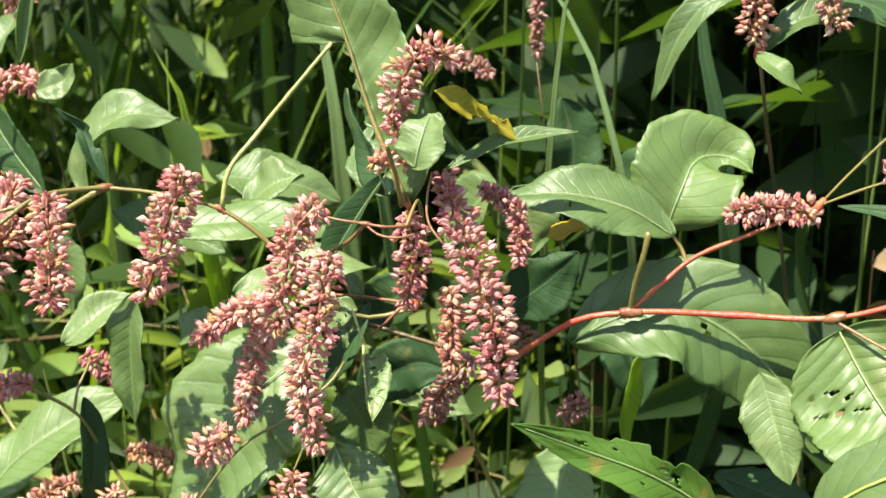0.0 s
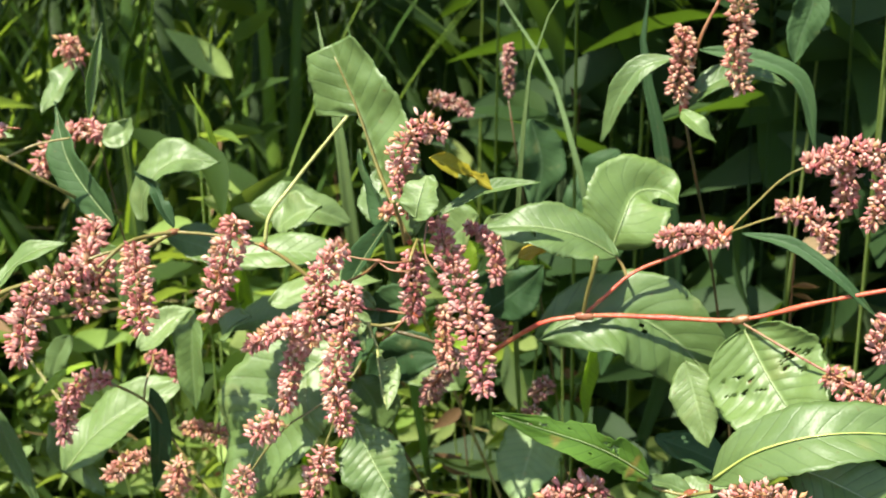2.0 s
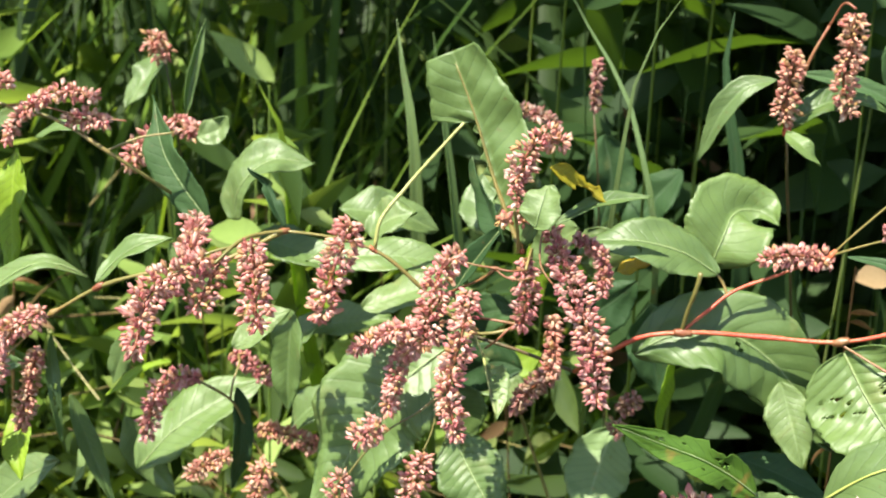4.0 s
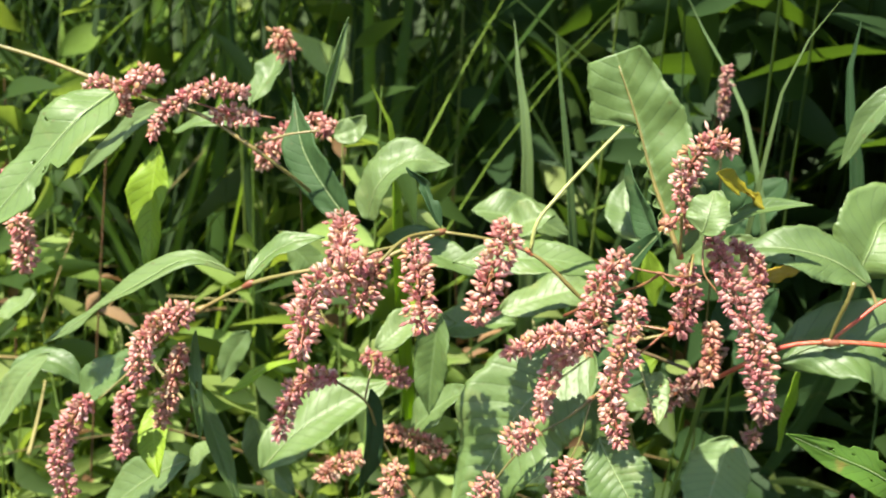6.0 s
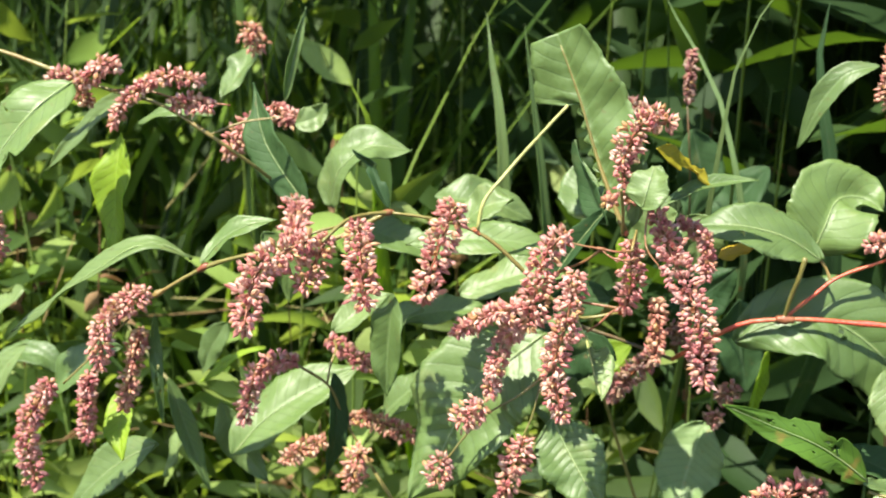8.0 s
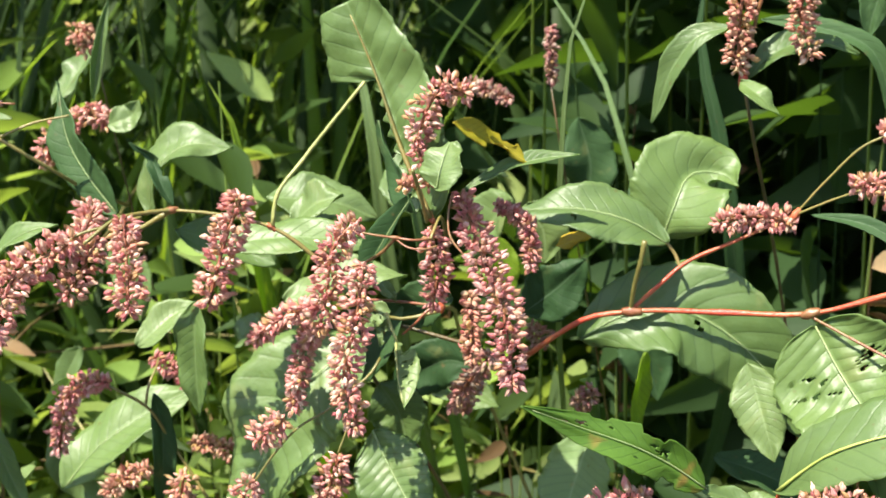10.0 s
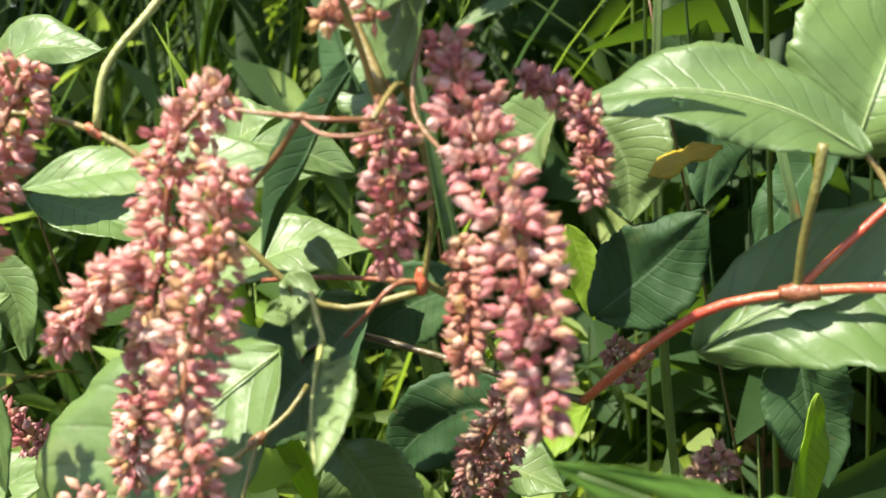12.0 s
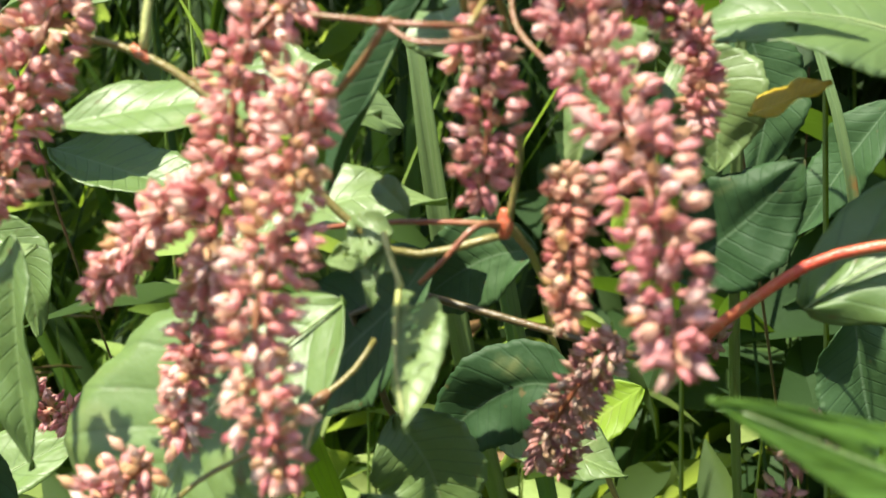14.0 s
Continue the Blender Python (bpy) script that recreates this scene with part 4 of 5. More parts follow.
flower_spike(left, [(-0.1260, 0.0541, 0.6193), (-0.1312, 0.0522, 0.6147), (-0.1359, 0.0507, 0.6100), (-0.1396, 0.0538, 0.6030)], 0.0041, FLOWER, seed=109)
flower_spike(left, [(-0.1240, 0.0539, 0.6214), (-0.1210, 0.0541, 0.6188), (-0.1139, 0.0514, 0.6185)], 0.0037, FLOWER, seed=110)
stem(left, [(-0.1304, 0.0148, 0.6175), (-0.1216, 0.0204, 0.6212), (-0.1113, 0.0223, 0.6232)], 0.0006, 0.0005, STEM_OLIVE, seed=111)
stem(left, [(-0.1635, 0.0146, 0.6294), (-0.1513, 0.0127, 0.6305), (-0.1408, 0.0137, 0.6285), (-0.1230, 0.0139, 0.6275)], 0.0005, 0.0004, STEM_TAN, seed=112)
flower_spike(left, [(-0.1966, -0.0086, 0.6094), (-0.1987, -0.0080, 0.6022), (-0.1997, -0.0078, 0.5985)], 0.0033, FLOWER, seed=113)
flower_spike(left, [(-0.2049, 0.0059, 0.5899), (-0.2029, 0.0063, 0.5835), (-0.2024, 0.0068, 0.5721)], 0.0040, FLOWER, seed=114)
leaf(left, [(-0.1678, -0.0014, 0.6336), (-0.1735, -0.0098, 0.6279), (-0.1853, -0.0154, 0.6129), (-0.2052, -0.0206, 0.5872)], 0.0218, (-0.35, -0.8, 0.45), LEAF, rib=0.0008, fold=0.15, taper=0.62, bites=((-1, 0.5, 0.1, 0.5),), holes=((0.32, 0.7, 0.06), (0.48, -0.6, 0.14), (0.5, 0.25, 0.06)), label='large drooping leaf with a bitten edge', seed=115)
leaf(left, [(-0.1570, 0.0175, 0.6289), (-0.1708, 0.0220, 0.6209), (-0.1821, 0.0250, 0.6110), (-0.1954, 0.0280, 0.5981)], 0.0081, (-0.3, -0.8, 0.5), LEAF_PALE, fold=0.2, seed=116)
leaf(left, [(-0.1633, 0.0209, 0.6144), (-0.1636, 0.0167, 0.6051), (-0.1638, 0.0149, 0.5926), (-0.1626, 0.0110, 0.5760)], 0.0141, (-0.25, -0.75, 0.6), LEAF_LIME, fold=0.35, wave=0.12, label='hanging yellow-green leaf, its backlit glow put into the base colour', seed=117)
leaf(left, [(-0.1026, 0.0296, 0.5930), (-0.1106, 0.0308, 0.6020), (-0.1196, 0.0346, 0.6132), (-0.1262, 0.0425, 0.6304)], 0.0147, (-0.45, -0.8, 0.3), LEAF_DARK, rib=0.0005, fold=0.3, label='upright dark blue-green leaf', seed=118)
leaf(left, [(-0.1167, 0.0459, 0.6244), (-0.1153, 0.0463, 0.6337), (-0.1129, 0.0467, 0.6438), (-0.1106, 0.0495, 0.6557)], 0.0038, (0.6, -0.75, 0.2), LEAF, fold=0.6, seed=119)
leaf(left, [(-0.1006, 0.0461, 0.5900), (-0.0967, 0.0439, 0.6032), (-0.0884, 0.0475, 0.6108), (-0.0740, 0.0518, 0.6098)], 0.0204, (-0.5, -0.6, 0.6), LEAF_PALE, fold=0.2, taper=0.75, rib=0.0005, label='pale arching leaf with a cast shadow', seed=120)
leaf(left, [(-0.1563, 0.0859, 0.6162), (-0.1550, 0.0927, 0.6216), (-0.1524, 0.0995, 0.6284), (-0.1538, 0.1086, 0.6347)], 0.0131, (-0.2, -0.6, 0.75), LEAF_PALE, taper=1.3, label='pale blunt leaf', seed=121)
leaf(left, [(-0.1139, 0.0485, 0.6166), (-0.1102, 0.0489, 0.6178), (-0.1073, 0.0508, 0.6191), (-0.1035, 0.0504, 0.6241)], 0.0093, (0.0, -0.9, 0.42), LEAF_PALE, seed=122)
leaf(left, [(-0.1644, 0.0344, 0.6154), (-0.1544, 0.0339, 0.6202), (-0.1446, 0.0330, 0.6212), (-0.1370, 0.0329, 0.6202)], 0.0071, (-0.2, -0.5, 0.85), LEAF, fold=0.2, seed=123)
flower_spike(left, [(-0.1460, 0.0952, 0.6435), (-0.1493, 0.0956, 0.6391), (-0.1428, 0.0956, 0.6377)], 0.0048, FLOWER_OLD, seed=124)
stem(left, [(-0.1468, 0.0975, 0.6432), (-0.1451, 0.1001, 0.6301), (-0.1440, 0.1036, 0.6099), (-0.2000, 0.3000, 0.3000), (-0.2, 0.32, 0.0)], 0.0005, 0.0006, STEM_BROWN, n=26, seed=125)

# the plant behind, low at the left

under = plant("smartweed in half shade with broad pale leaves and faded spikes")
flower_spike(under, [(-0.1006, 0.0125, 0.5458), (-0.1071, 0.0125, 0.5455), (-0.1132, 0.0114, 0.5415), (-0.1171, 0.0124, 0.5318), (-0.1193, 0.0129, 0.5226)], 0.0038, FLOWER_DEEP, seed=126)
flower_spike(under, [(-0.0967, 0.0341, 0.5470), (-0.0908, 0.0345, 0.5427), (-0.0819, 0.0350, 0.5377)], 0.0034, FLOWER_DEEP, seed=127)
flower_spike(under, [(-0.0922, 0.0164, 0.5177), (-0.0981, 0.0141, 0.5152), (-0.1053, 0.0134, 0.5099)], 0.0036, FLOWER_OLD, seed=128)
flower_spike(under, [(-0.0792, 0.0139, 0.5177), (-0.0810, 0.0153, 0.5116), (-0.0826, 0.0158, 0.5019)], 0.0042, FLOWER_OLD, seed=129)
flower_spike(under, [(-0.0929, 0.0479, 0.5131), (-0.0806, 0.0481, 0.5117), (-0.0692, 0.0481, 0.5077)], 0.0035, FLOWER_OLD, seed=130)
stem(under, [(-0.1005, 0.0126, 0.5448), (-0.0922, 0.0182, 0.5370), (-0.0887, 0.0258, 0.5224), (-0.0776, 0.0269, 0.5032)], 0.0007, 0.0008, STEM_OLIVE, seed=131)
stem(under, [(-0.0776, 0.0269, 0.5032), (-0.0702, 0.0336, 0.4862), (-0.0696, 0.0426, 0.4638), (-0.07, 0.08, 0.2), (-0.06, 0.1, 0.0)], 0.0009, 0.0016, STEM_OLIVE, n=26, seed=132)
stem(under, [(-0.0922, 0.0182, 0.5370), (-0.0918, 0.0199, 0.5422), (-0.0916, 0.0257, 0.5469), (-0.0942, 0.0320, 0.5472)], 0.0006, 0.0005, STEM_OLIVE, seed=133)
leaf(under, [(-0.1303, 0.0300, 0.5008), (-0.1210, 0.0350, 0.5130), (-0.1078, 0.0420, 0.5226), (-0.0896, 0.0500, 0.5324)], 0.0215, (-0.3, -0.7, 0.65), LEAF, fold=0.15, rib=0.0005, label='broad pale blue-green leaf', seed=134)
leaf(under, [(-0.0914, 0.0222, 0.5395), (-0.0902, 0.0233, 0.5274), (-0.0909, 0.0232, 0.5136), (-0.0947, 0.0250, 0.4994)], 0.0081, (0.8, -0.6, 0.1), LEAF_DARK, fold=0.3, seed=136)
leaf(under, [(-0.1566, 0.0009, 0.5333), (-0.1550, -0.0044, 0.5288), (-0.1526, -0.0096, 0.5236), (-0.1492, -0.0148, 0.5168)], 0.0105, (-0.2, -0.75, 0.6), LEAF_LIME, fold=0.2, seed=137)
leaf(under, [(-0.1980, 0.0275, 0.5168), (-0.1892, 0.0271, 0.5267), (-0.1794, 0.0280, 0.5342), (-0.1700, 0.0278, 0.5376)], 0.0150, (-0.3, -0.7, 0.6), LEAF, fold=0.2, seed=138)
leaf(under, [(-0.2129, 0.0380, 0.5298), (-0.2232, 0.0381, 0.5197), (-0.2307, 0.0384, 0.5075), (-0.2409, 0.0386, 0.4901)], 0.0125, (-0.3, -0.8, 0.5), LEAF_PALE, fold=0.2, seed=139)
leaf(under, [(-0.1470, 0.0062, 0.5135), (-0.1570, 0.0066, 0.5077), (-0.1693, 0.0072, 0.4973), (-0.1842, 0.0066, 0.4798)], 0.0164, (-0.3, -0.7, 0.6), LEAF_PALE, fold=0.2, rib=0.0005, seed=140)
leaf(under, [(-0.1471, 0.0158, 0.5332), (-0.1434, 0.0163, 0.5214), (-0.1396, 0.0169, 0.5094), (-0.1337, 0.0175, 0.4932)], 0.0070, (0.6, -0.8, 0.2), LEAF, fold=0.4, seed=141)
leaf(under, [(-0.0850, 0.0592, 0.5082), (-0.0790, 0.0585, 0.5160), (-0.0710, 0.0577, 0.5240), (-0.0631, 0.0571, 0.5295)], 0.0159, (-0.2, -0.45, 0.87), LEAF_PALE, fold=0.2, seed=143)
leaf(under, [(-0.0841, 0.0669, 0.5401), (-0.0801, 0.0664, 0.5451), (-0.0720, 0.0659, 0.5504)], 0.0139, (-0.2, -0.45, 0.87), LEAF_PALE, seed=144)

# the plant behind, right, with two orange-pink spikes

behind = plant("smartweed with faded orange-pink spikes in front of dark grass")
stem(behind, [(0.0857, 0.0599, 0.6643), (0.0811, 0.0584, 0.6540), (0.0788, 0.0592, 0.6433), (0.0768, 0.0592, 0.6316)], 0.0008, 0.0009, STEM_TAN, seed=145)
stem(behind, [(0.0768, 0.0592, 0.6316), (0.0799, 0.0721, 0.6150), (0.0870, 0.0963, 0.5811), (0.1200, 0.1600, 0.3000), (0.12, 0.18, 0.0)], 0.0007, 0.0010, STEM_BROWN, n=26, seed=146)
joint(behind, (0.0768, 0.0592, 0.6316), (0.142, 0.084, 0.986), 0.0013, STEM_RED)
flower_spike(behind, [(0.0757, 0.0559, 0.6568), (0.0756, 0.0553, 0.6509), (0.0753, 0.0558, 0.6438), (0.0758, 0.0568, 0.6342)], 0.0038, FLOWER_OLD, seed=147)
flower_spike(behind, [(0.0916, 0.0547, 0.6684), (0.0923, 0.0542, 0.6582), (0.0911, 0.0548, 0.6496), (0.0947, 0.0553, 0.6383)], 0.0043, FLOWER_OLD, seed=148)
stem(behind, [(0.0857, 0.0599, 0.6643), (0.0895, 0.0567, 0.6716), (0.0920, 0.0545, 0.6702)], 0.0006, 0.0006, STEM_TAN, seed=149)
leaf(behind, [(0.0780, 0.0602, 0.6316), (0.0847, 0.0617, 0.6385), (0.0953, 0.0655, 0.6414), (0.1080, 0.0692, 0.6376)], 0.0096, (-0.2, -0.6, 0.75), LEAF, fold=0.3, label='pale leaf arching from the knot', seed=150)
# Dark base colour stands for the shade this leaf hangs in.
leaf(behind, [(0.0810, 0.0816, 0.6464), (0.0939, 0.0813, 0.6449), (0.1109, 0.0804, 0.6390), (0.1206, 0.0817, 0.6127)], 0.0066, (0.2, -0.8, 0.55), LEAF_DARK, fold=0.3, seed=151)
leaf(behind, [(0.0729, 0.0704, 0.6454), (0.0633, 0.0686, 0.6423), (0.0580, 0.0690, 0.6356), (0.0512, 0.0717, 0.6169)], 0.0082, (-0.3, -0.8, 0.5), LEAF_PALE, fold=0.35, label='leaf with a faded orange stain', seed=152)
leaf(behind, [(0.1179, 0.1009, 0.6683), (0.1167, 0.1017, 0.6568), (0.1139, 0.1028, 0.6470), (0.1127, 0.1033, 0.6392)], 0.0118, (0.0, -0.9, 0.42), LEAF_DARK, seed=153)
leaf(behind, [(0.0762, 0.0548, 0.6313), (0.0815, 0.0495, 0.6280), (0.0870, 0.0498, 0.6228)], 0.0062, (-0.2, -0.45, 0.87), LEAF, seed=154)

# further spikes and leaves in the thicket

far = plant("smartweed deep in the thicket with blurred faded spikes")
stem(far, [(0.0134, 0.1173, 0.6239), (0.0160, 0.1189, 0.6053), (0.0180, 0.1386, 0.5747), (0.0300, 0.3000, 0.3000), (0.03, 0.32, 0.0)], 0.0005, 0.0008, STEM_BROWN, n=26, seed=155)
flower_spike(far, [(0.0137, 0.1165, 0.6417), (0.0138, 0.1164, 0.6354), (0.0140, 0.1173, 0.6239)], 0.0020, FLOWER_DRY_SHADE, seed=156)
flower_spike(far, [(-0.0128, 0.1051, 0.6236), (-0.0054, 0.1051, 0.6222), (0.0018, 0.1053, 0.6188)], 0.0029, FLOWER_DRY_SHADE, seed=157)
flower_spike(far, [(0.0130, 0.0210, 0.5595), (0.0082, 0.0237, 0.5532), (0.0039, 0.0264, 0.5472), (-0.0002, 0.0293, 0.5397)], 0.0034, FLOWER_DRY_SHADE, label='faded tan flower spike', seed=158)
flower_spike(far, [(0.0154, 0.0641, 0.5539), (0.0186, 0.0642, 0.5516), (0.0208, 0.0645, 0.5482)], 0.0034, FLOWER_DRY_SHADE, seed=159)
flower_spike(far, [(0.0326, 0.0436, 0.5374), (0.0363, 0.0434, 0.5397), (0.0381, 0.0430, 0.5430)], 0.0033, FLOWER_DRY_SHADE, seed=160)
flower_spike(far, [(0.0318, 0.0446, 0.5277), (0.0336, 0.0441, 0.5321)], 0.0033, FLOWER_DRY_SHADE, seed=161)
flower_spike(far, [(-0.0011, 0.0451, 0.5321), (0.0020, 0.0441, 0.5409), (0.0050, 0.0436, 0.5454)], 0.0031, FLOWER_DRY_SHADE, seed=162)
leaf(far, [(0.0310, 0.0977, 0.5058), (0.0277, 0.0924, 0.4949), (0.0252, 0.0863, 0.4855), (0.0237, 0.0788, 0.4745)], 0.0251, (-0.1, -0.65, 0.75), LEAF_SPOT, taper=0.8, fold=0.08, label='round pale leaf with rusty spots', seed=163)
leaf(far, [(0.0286, 0.0366, 0.5872), (0.0335, 0.0366, 0.5890), (0.0391, 0.0366, 0.5913)], 0.0065, (-0.2, -0.45, 0.87), LEAF_TURNING, seed=165)
leaf(far, [(-0.0553, 0.0516, 0.5875), (-0.0469, 0.0510, 0.5940), (-0.0388, 0.0508, 0.5964)], 0.0155, (-0.3, -0.6, 0.7), LEAF_PALE, seed=166)
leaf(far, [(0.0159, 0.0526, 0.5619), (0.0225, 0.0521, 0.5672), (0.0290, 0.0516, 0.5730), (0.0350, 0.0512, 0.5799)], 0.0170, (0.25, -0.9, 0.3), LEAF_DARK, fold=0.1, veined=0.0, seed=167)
leaf(far, [(0.0502, 0.0863, 0.5407), (0.0480, 0.0877, 0.5267), (0.0470, 0.0899, 0.5063)], 0.0093, (0.8, -0.5, -0.2), LEAF_LIME, seed=168)
leaf(far, [(0.0173, 0.0504, 0.5959), (0.0221, 0.0508, 0.5881), (0.0226, 0.0514, 0.5783)], 0.0165, (0.0, -0.9, 0.42), LEAF_PALE, seed=169)
leaf(far, [(0.0152, 0.0420, 0.5985), (0.0092, 0.0450, 0.5931), (0.0043, 0.0480, 0.5860), (0.0012, 0.0500, 0.5789)], 0.017, (-0.25, -0.75, 0.6), LEAF_PALE, label='pale broad leaf hanging behind the flowers', seed=199)
leaf(far, [(-0.0270, 0.0897, 0.5258), (-0.0145, 0.0899, 0.5221), (0.0010, 0.0902, 0.5162)], 0.0155, (-0.2, -0.45, 0.87), LEAF_PALE, seed=170)
leaf(far, [(-0.0952, 0.0520, 0.5835), (-0.0801, 0.0524, 0.5793), (-0.0623, 0.0529, 0.5731)], 0.0153, (-0.2, -0.45, 0.87), LEAF, seed=171)
leaf(far, [(-0.0853, 0.0778, 0.5402), (-0.0690, 0.0772, 0.5457), (-0.0513, 0.0767, 0.5487)], 0.0168, (-0.2, -0.45, 0.87), LEAF, seed=172)
leaf(red, [(0.0521, 0.0511, 0.5841), (0.0506, 0.0506, 0.5954), (0.0538, 0.0502, 0.6082)], 0.0045, (0.8, -0.5, -0.3), LEAF_LIME, seed=173)
leaf(under, [(-0.2411, 0.0606, 0.5107), (-0.2314, 0.0608, 0.5165), (-0.2200, 0.0612, 0.5157), (-0.2109, 0.0627, 0.5074)], 0.0122, (-0.2, -0.45, 0.87), LEAF, fold=0.2, seed=174)
leaf(under, [(-0.1512, 0.0495, 0.5184), (-0.1452, 0.0469, 0.5227), (-0.1347, 0.0464, 0.5318), (-0.1237, 0.0453, 0.5363)], 0.0058, (-0.2, -0.45, 0.87), LEAF_LIME, fold=0.2, seed=176)
leaf(under, [(-0.1370, 0.0361, 0.5176), (-0.1340, 0.0366, 0.5094), (-0.1292, 0.0389, 0.4978), (-0.1208, 0.0393, 0.4879)], 0.0135, (-0.1, -0.9, 0.4), LEAF_PALE, fold=0.15, seed=177)
leaf(under, [(-0.1563, 0.0539, 0.4958), (-0.1636, 0.0565, 0.4865), (-0.1706, 0.0579, 0.4735)], 0.0143, (-0.2, -0.45, 0.87), LEAF_PALE, fold=0.15, seed=178)
leaf(far, [(-0.2553, 0.1055, 0.5265), (-0.2634, 0.1054, 0.5194), (-0.2739, 0.1050, 0.5145)], 0.0133, (-0.2, -0.45, 0.87), LEAF_PALE, fold=0.15, seed=179)
leaf(far, [(-0.1562, 0.0896, 0.5273), (-0.1633, 0.0905, 0.5167), (-0.1683, 0.0914, 0.5037)], 0.0108, (0.0, -0.9, 0.42), LEAF_PALE, fold=0.15, seed=181)
# Shade behind the flowers is put into this leaf's dark colour.
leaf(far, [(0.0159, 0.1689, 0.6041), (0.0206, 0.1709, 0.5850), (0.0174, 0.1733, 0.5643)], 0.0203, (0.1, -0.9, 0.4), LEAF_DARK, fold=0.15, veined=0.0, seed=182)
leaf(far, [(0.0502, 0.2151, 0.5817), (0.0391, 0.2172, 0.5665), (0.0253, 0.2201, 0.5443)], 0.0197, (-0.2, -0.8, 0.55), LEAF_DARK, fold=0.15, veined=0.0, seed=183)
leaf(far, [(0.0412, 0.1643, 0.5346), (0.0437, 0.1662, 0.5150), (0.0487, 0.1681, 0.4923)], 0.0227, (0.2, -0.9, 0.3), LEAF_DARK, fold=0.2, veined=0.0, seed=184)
leaf(far, [(0.0003, 0.1109, 0.5283), (-0.0123, 0.1122, 0.5186), (-0.0258, 0.1139, 0.5057)], 0.0143, (-0.1, -0.8, 0.6), LEAF_LIME, fold=0.15, seed=185)
leaf(far, [(-0.0075, 0.1292, 0.5661), (-0.0043, 0.1302, 0.5559), (-0.0024, 0.1316, 0.5430)], 0.0087, (0.1, -0.9, 0.4), LEAF_LIME, fold=0.15, seed=186)
leaf(far, [(-0.1400, 0.0859, 0.5668), (-0.1314, 0.0870, 0.5564), (-0.1301, 0.0887, 0.5394)], 0.0136, (0.1, -0.9, 0.4), LEAF, fold=0.15, seed=187)

# grass tufts that can be told apart

tuft_b = tuft("tall grass tuft of broad pale and green blades")
leaf(tuft_b, [(-0.0876, 0.4530, 0.0000), (-0.0726, 0.3130, 0.3377), (-0.0576, 0.1530, 0.5629), (-0.0610, 0.1478, 0.6084), (-0.0669, 0.1523, 0.6321), (-0.0695, 0.1520, 0.6485)], 0.0067, (0.0, -0.9, 0.42), LEAF_PALE, name="blade", taper=3.0, veined=0.0, fold=0.4, wave=0.01, cols=4, n=40, seed=193)
leaf(tuft_b, [(-0.0661, 0.4308, 0.0000), (-0.0511, 0.2908, 0.3341), (-0.0361, 0.1308, 0.5569), (-0.0403, 0.1270, 0.5917), (-0.0452, 0.1280, 0.6184), (-0.0504, 0.1311, 0.6465)], 0.0052, (0.7, -0.6, -0.3), LEAF, name="blade", taper=3.0, veined=0.0, fold=0.4, wave=0.01, cols=4, n=40, seed=194)
leaf(tuft_b, [(-0.1437, 0.4542, 0.0000), (-0.1287, 0.3142, 0.3339), (-0.1137, 0.1542, 0.5565), (-0.1171, 0.1493, 0.6006), (-0.1220, 0.1478, 0.6144), (-0.1257, 0.1473, 0.6187)], 0.0078, (0.8, -0.5, -0.3), LEAF_LIME, name="blade", taper=3.0, veined=0.0, fold=0.4, wave=0.01, cols=4, n=40, seed=195)

tuft_c = tuft("thin pale grass blade bending over the leaves")
leaf(tuft_c, [(-0.0033, 0.3611, 0.0000), (0.0117, 0.2211, 0.3744), (0.0267, 0.0611, 0.6240), (0.0277, 0.0603, 0.6373), (0.0327, 0.0591, 0.6557), (0.0441, 0.0574, 0.6756)], 0.0020, (0.0, -0.9, 0.42), LEAF_PALE, name="blade", taper=3.0, veined=0.0, fold=0.4, wave=0.01, cols=4, n=40, seed=196)

tuft_d = tuft("dark grass tuft with brown dry stalks")
leaf(tuft_d, [(0.0022, 0.4691, 0.0000), (0.0172, 0.3291, 0.3583), (0.0322, 0.1691, 0.5972), (0.0232, 0.1722, 0.6221), (0.0064, 0.1749, 0.6466), (-0.0044, 0.1744, 0.6641)], 0.0027, (0.0, -0.9, 0.42), LEAF_SPOT, name="blade", taper=3.0, veined=0.0, fold=0.4, wave=0.01, cols=4, n=40, seed=197)
leaf(tuft_d, [(0.0425, 0.4514, 0.0000), (0.0575, 0.3114, 0.3489), (0.0725, 0.1514, 0.5815), (0.0667, 0.1485, 0.6119), (0.0610, 0.1495, 0.6331), (0.0623, 0.1493, 0.6588)], 0.0075, (0.0, -0.9, 0.42), LEAF_DARK, name="blade", taper=3.0, veined=0.0, fold=0.4, wave=0.01, cols=4, n=40, seed=198)

# ---- ground and thicket ----
def ground():
    rng = np.random.default_rng(3)
    xs = np.r_[-60, -20, -6, np.linspace(-3, 3, 40), 6, 20, 60]
    ys = np.r_[-60, -20, -6, np.linspace(-2, 4, 40), 8, 20, 60]
    verts = [(x, y, 0.03 * noise.noise(Vector((x * 1.7, y * 1.7, 0.3))) - 0.005) for y in ys for x in xs]
    k = len(xs)
    faces = [(j * k + i, j * k + i + 1, (j + 1) * k + i + 1, (j + 1) * k + i) for j in range(len(ys) - 1) for i in range(k - 1)]
    return tagged(new("ground", mesh("ground", verts, faces, SOIL)), "dark damp soil under the weeds", "ground", kind="structure")


ground()


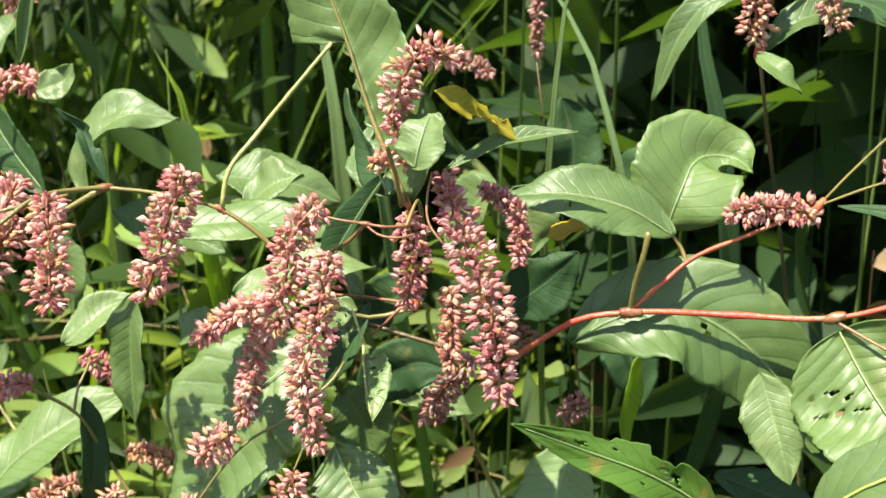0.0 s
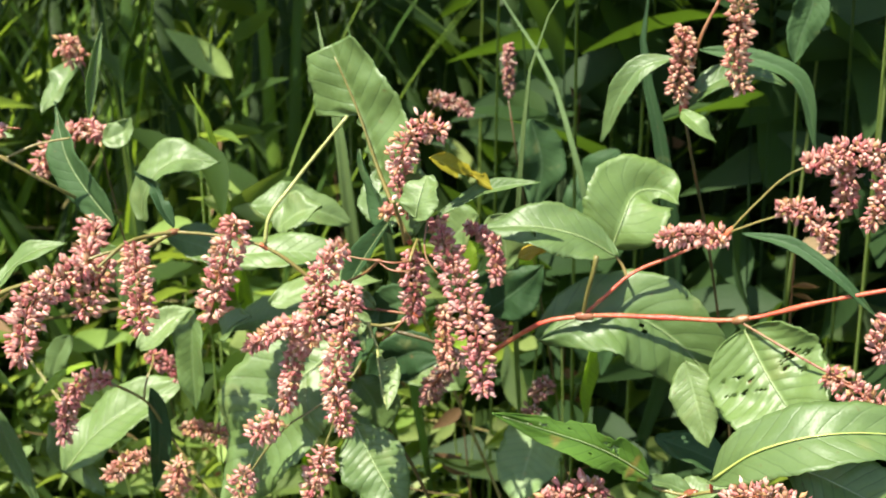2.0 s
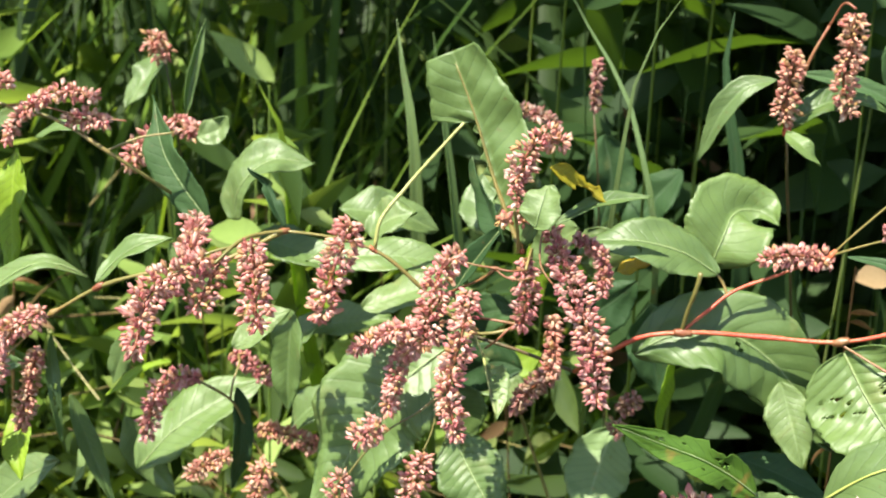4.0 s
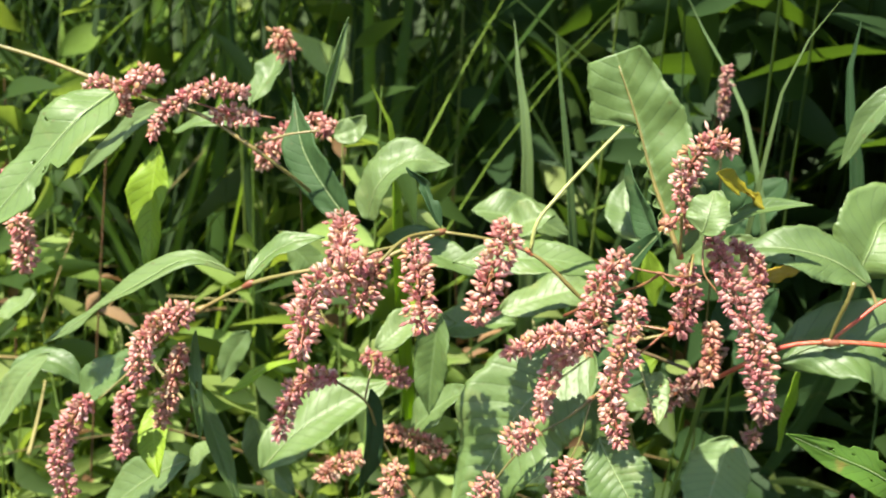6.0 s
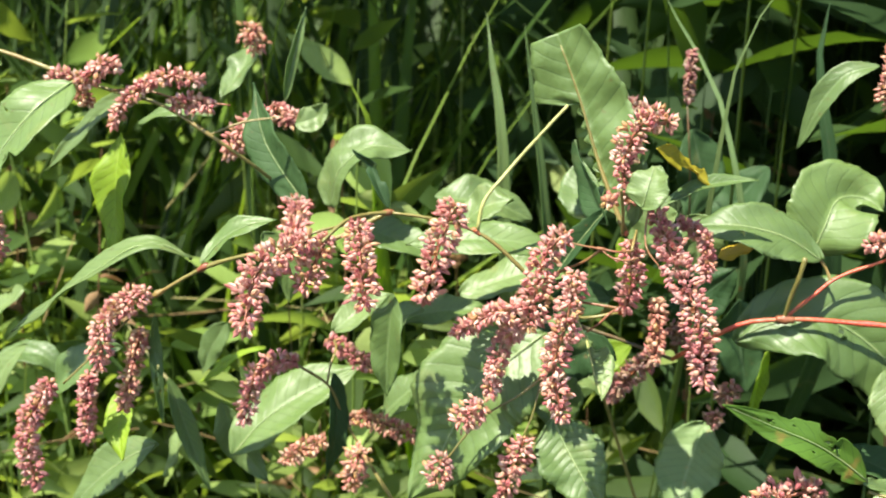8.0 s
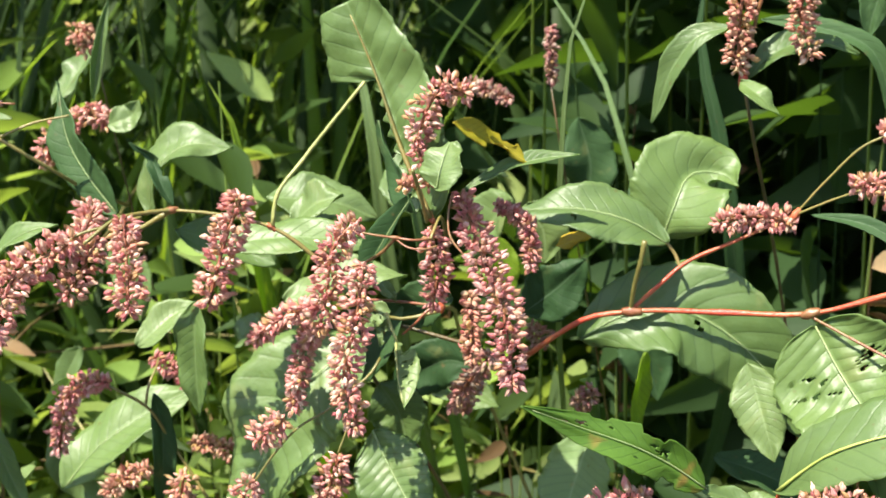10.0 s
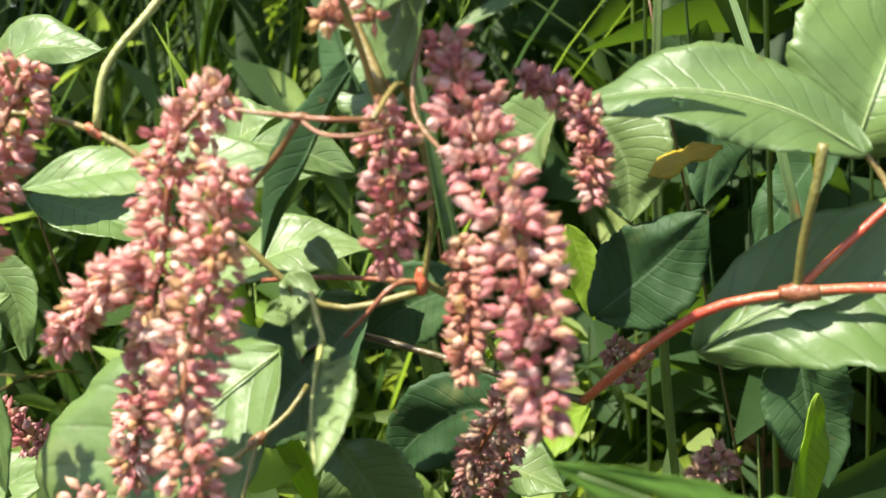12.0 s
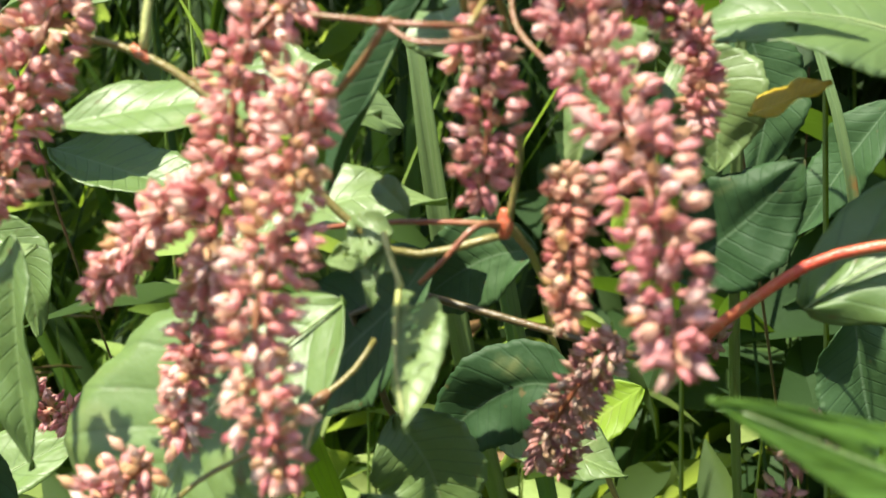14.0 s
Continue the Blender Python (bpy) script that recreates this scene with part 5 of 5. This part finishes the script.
def ribbon(verts, faces, root, head, length, width, bend, rng, seg=6, droop=1.0):
    """One grass blade: a tapered, creased strip that bends over."""
    side = np.array((math.cos(head), math.sin(head), 0.0))
    fwd = np.array((-math.sin(head), math.cos(head), 0.0))
    base = len(verts)
    tilt = rng.uniform(0.02, 0.4)
    p = np.array(root, float)
    for i in range(seg + 1):
        f = i / seg
        ang = tilt + bend * f ** 1.6 * droop
        w = width / 2 * (0.55 + 0.45 * min(1, f * 4)) * (1 - f ** 2.2) + 0.0002
        crease = fwd * w * 0.35
        verts.extend((p - side * w + crease, p - 0 * side, p + side * w + crease))
        p = p + (fwd * math.sin(ang) + np.array((0, 0, math.cos(ang)))) * length / seg
    for i in range(seg):
        a = base + i * 3
        faces.extend(((a, a + 1, a + 4, a + 3), (a + 1, a + 2, a + 5, a + 4)))


def grass(name, label, count, box, low, high, wide, seed, mat=GRASS, where=None, bend=(0.3, 2.6), root=0.0):
    rng = np.random.default_rng(seed)
    verts, faces = [], []
    x0, x1, y0, y1 = box
    for _ in range(count):
        y = y0 + (y1 - y0) * rng.uniform() ** 1.25
        x = rng.uniform(x0, x1)
        if where and not where(x, y):
            continue
        for _ in range(rng.integers(1, 4)):
            at = (x + rng.normal(0, 0.012), y + rng.normal(0, 0.012), root)
            ribbon(verts, faces, at, float(np.clip(rng.normal(0, 1.1), -1.5, 1.5)), rng.uniform(low, high), rng.uniform(*wide), rng.uniform(*bend), rng, seg=10)
    return tagged(new(name, mesh(name, verts, faces, mat)), label, "grass", kind="stuff")


def right_side(x, y):
    return x > 0.02 - 0.22 * y


def left_side(x, y):
    return not right_side(x, y)


def ragged(x, y):
    return math.hypot(x, y - 0.5) < 2.9 + 1.1 * noise.noise(Vector((x * 0.9, y * 0.9, 4.0)))


def thicket_edge(x, y):
    wide = 1.75 + 0.45 * noise.noise(Vector((y * 1.7, 2.0, x * 0.3))) - 0.25 * (y - 0.95)
    return abs(x + 0.25) < wide and y < 2.05 + 0.45 * noise.noise(Vector((x * 1.6, 7.0, 0.0)))


def blade(verts, faces, at, way, face, length, width, rng):
    """One small lance-shaped leaf: creased along its middle, bowed and a little twisted."""
    way, side = unit(way), unit(np.cross(way, face))
    up = np.cross(side, way)
    base = len(verts)
    bow = rng.uniform(0.05, 0.45) * length
    spin = rng.uniform(-0.7, 0.7)
    crease = rng.uniform(0.08, 0.35)
    rows = ((0.0, 0.08), (0.12, 0.55), (0.28, 0.95), (0.45, 1.0), (0.63, 0.8), (0.82, 0.42), (1.0, 0.03))
    for f, w in rows:
        c = at + way * f * length - up * bow * f * f
        s = side * math.cos(spin * f) + up * math.sin(spin * f)
        lift = up * crease * w * width
        verts.extend((c - s * w * width / 2 + lift, c, c + s * w * width / 2 + lift))
    for i in range(len(rows) - 1):
        a = base + i * 3
        faces.extend(((a, a + 1, a + 4, a + 3), (a + 1, a + 2, a + 5, a + 4)))


def herbs(name, label, count, box, long, seed, mat=HERB, where=None, bare=0.35, slim=(0.2, 0.34), leaves=(8, 17)):
    """Leafy weeds too many to count: stalks with leaves set round them."""
    rng = np.random.default_rng(seed)
    verts, faces = [], []
    x0, x1, y0, y1, z0, z1 = box
    for _ in range(count):
        y = rng.uniform(y0, y1)
        x = rng.uniform(x0, x1)
        if where and not where(x, y):
            continue
        top = rng.uniform(z0, z1)
        lean = rng.normal(0, 0.12, 2)
        foot, head = np.array((x, y, 0.0)), np.array((x + lean[0] * 0.3, y + lean[1] * 0.3, top))
        base = len(verts)
        for c, w in ((foot, 0.0012), ((foot + head) / 2, 0.0009), (head, 0.0004)):
            verts.extend((c + np.array((w, 0, 0)), c + np.array((-w / 2, w, 0)), c + np.array((-w / 2, -w, 0))))
        faces.extend((base + i * 3 + k, base + i * 3 + (k + 1) % 3, base + i * 3 + 3 + (k + 1) % 3, base + i * 3 + 3 + k) for i in range(2) for k in range(3))
        for k in range(rng.integers(*leaves)):
            f = bare + (1 - bare) * rng.uniform() ** 0.8
            a = rng.uniform(0, 6.28)
            at = np.array((x + lean[0] * f * 0.3, y + lean[1] * f * 0.3, top * f))
            way = np.array((math.cos(a), math.sin(a), rng.uniform(-0.5, 0.8)))
            length = rng.uniform(*long)
            blade(verts, faces, at, way, (rng.normal() * 0.8, rng.normal() * 0.8, rng.uniform(0.2, 1.0)), length, rng.uniform(*slim) * length, rng)
    return tagged(new(name, mesh(name, verts, faces, mat)), label, "weeds", kind="stuff")


def straw(name, label, count, box, seed, mat):
    """Thin dry stalks lying and leaning every way through the weeds."""
    rng = np.random.default_rng(seed)
    verts, faces = [], []
    x0, x1, y0, y1, z0, z1 = box
    for _ in range(count):
        at = np.array((rng.uniform(x0, x1), rng.uniform(y0, y1), rng.uniform(z0, z1)))
        a, tilt = rng.uniform(0, 6.28), rng.normal(0.1, 0.5)
        way = unit((math.cos(a), math.sin(a), tilt))
        side = unit(np.cross(way, (0.2, 0.3, 0.9)))
        up = np.cross(side, way)
        long, r, sag = rng.uniform(0.04, 0.1), rng.uniform(0.0005, 0.0012), rng.uniform(-0.2, 0.3)
        base = len(verts)
        for i in range(6):
            f = i / 5
            c = at + way * f * long - np.array((0, 0, sag * long * f * f))
            for k in range(4):
                verts.append(c + (side * math.cos(k * 1.571) + up * math.sin(k * 1.571)) * r * (1 - 0.5 * f))
        for i in range(5):
            for k in range(4):
                faces.append((base + i * 4 + k, base + i * 4 + (k + 1) % 4, base + i * 4 + 4 + (k + 1) % 4, base + i * 4 + 4 + k))
    return tagged(new(name, mesh(name, verts, faces, mat)), label, "weeds", kind="stuff")


grass("meadow_grass", "short meadow grass all round the weeds", 5200, (-4.0, 4.0, -3.4, 4.2), 0.12, 0.34, (0.008, 0.02), 14, GRASS, ragged)
grass("grass", "bright green grass blades arching behind the weeds", 310, (-0.8, 0.1, 0.3, 0.9), 0.5, 0.8, (0.009, 0.02), 11, GRASS_LIME, left_side, (0.15, 1.3))
grass("dark_grass", "tall broad-bladed grass with shade put into its dark colour", 620, (-0.9, 0.7, 0.3, 1.2), 0.5, 0.95, (0.01, 0.024), 13, GRASS_SHADE, None, (0.15, 1.3))
herbs("weeds", "leafy green weeds filling the gaps below the flowers", 170, (-0.6, 0.04, 0.12, 0.42, 0.3, 0.5), (0.024, 0.055), 21, HERB, left_side, 0.5)
herbs("pale_weeds", "pale green weeds with sunlit brightness put into their colour", 95, (-0.7, 0.04, 0.16, 0.7, 0.36, 0.66), (0.024, 0.06), 26, HERB_SUNLIT, left_side, 0.55)
herbs("lime_weeds", "taller leafy weeds with light coming through", 150, (-1.1, 0.1, 0.4, 1.1, 0.4, 0.7), (0.04, 0.08), 22, HERB, left_side, 0.4)
herbs("shaded_weeds", "leafy dark weeds under the taller growth", 150, (-0.1, 0.5, 0.12, 0.5, 0.3, 0.52), (0.03, 0.065), 23, HERB, right_side, 0.45)
herbs("broad_weeds", "broad-leaved weeds with shade put into their dark colour", 190, (-0.15, 0.6, 0.24, 0.8, 0.5, 0.78), (0.05, 0.1), 27, HERB_SHADE, right_side, 0.4, (0.26, 0.42))
herbs("back_weeds", "dense weeds closing the view behind, shade put into their colour", 1500, (-2.2, 1.7, 0.95, 2.3, 0.7, 1.35), (0.06, 0.13), 28, HERB_SHADE, thicket_edge, 0.2, (0.24, 0.4))
# Added canopy with its leaves out of view, to keep sun off the right.
herbs("tall_weeds", "tall weeds added to shade the right side, leaves above the view", 240, (-0.25, 1.2, 0.14, 1.6, 0.9, 1.2), (0.06, 0.12), 24, HERB, right_side, 0.8, (0.2, 0.34), (28, 44))
# Sparser unseen leaves overhead, added to break the sun into flecks.
herbs("thin_weeds", "scattered tall weeds added to dapple the left, leaves above the view", 80, (-1.5, 0.0, 0.16, 1.6, 0.9, 1.2), (0.06, 0.12), 25, HERB, left_side, 0.8, (0.2, 0.34), (28, 44))
straw("dry_stalks", "thin dry straw-coloured stalks tangled in the weeds", 90, (-0.65, 0.0, 0.16, 0.6, 0.3, 0.48), 31, STRAW)
herbs("dead_leaves", "withered brown leaves caught in the weeds", 60, (-0.65, 0.4, 0.1, 0.6, 0.3, 0.62), (0.01, 0.024), 32, DEAD, None, 0.5, (0.3, 0.5), (6, 13))
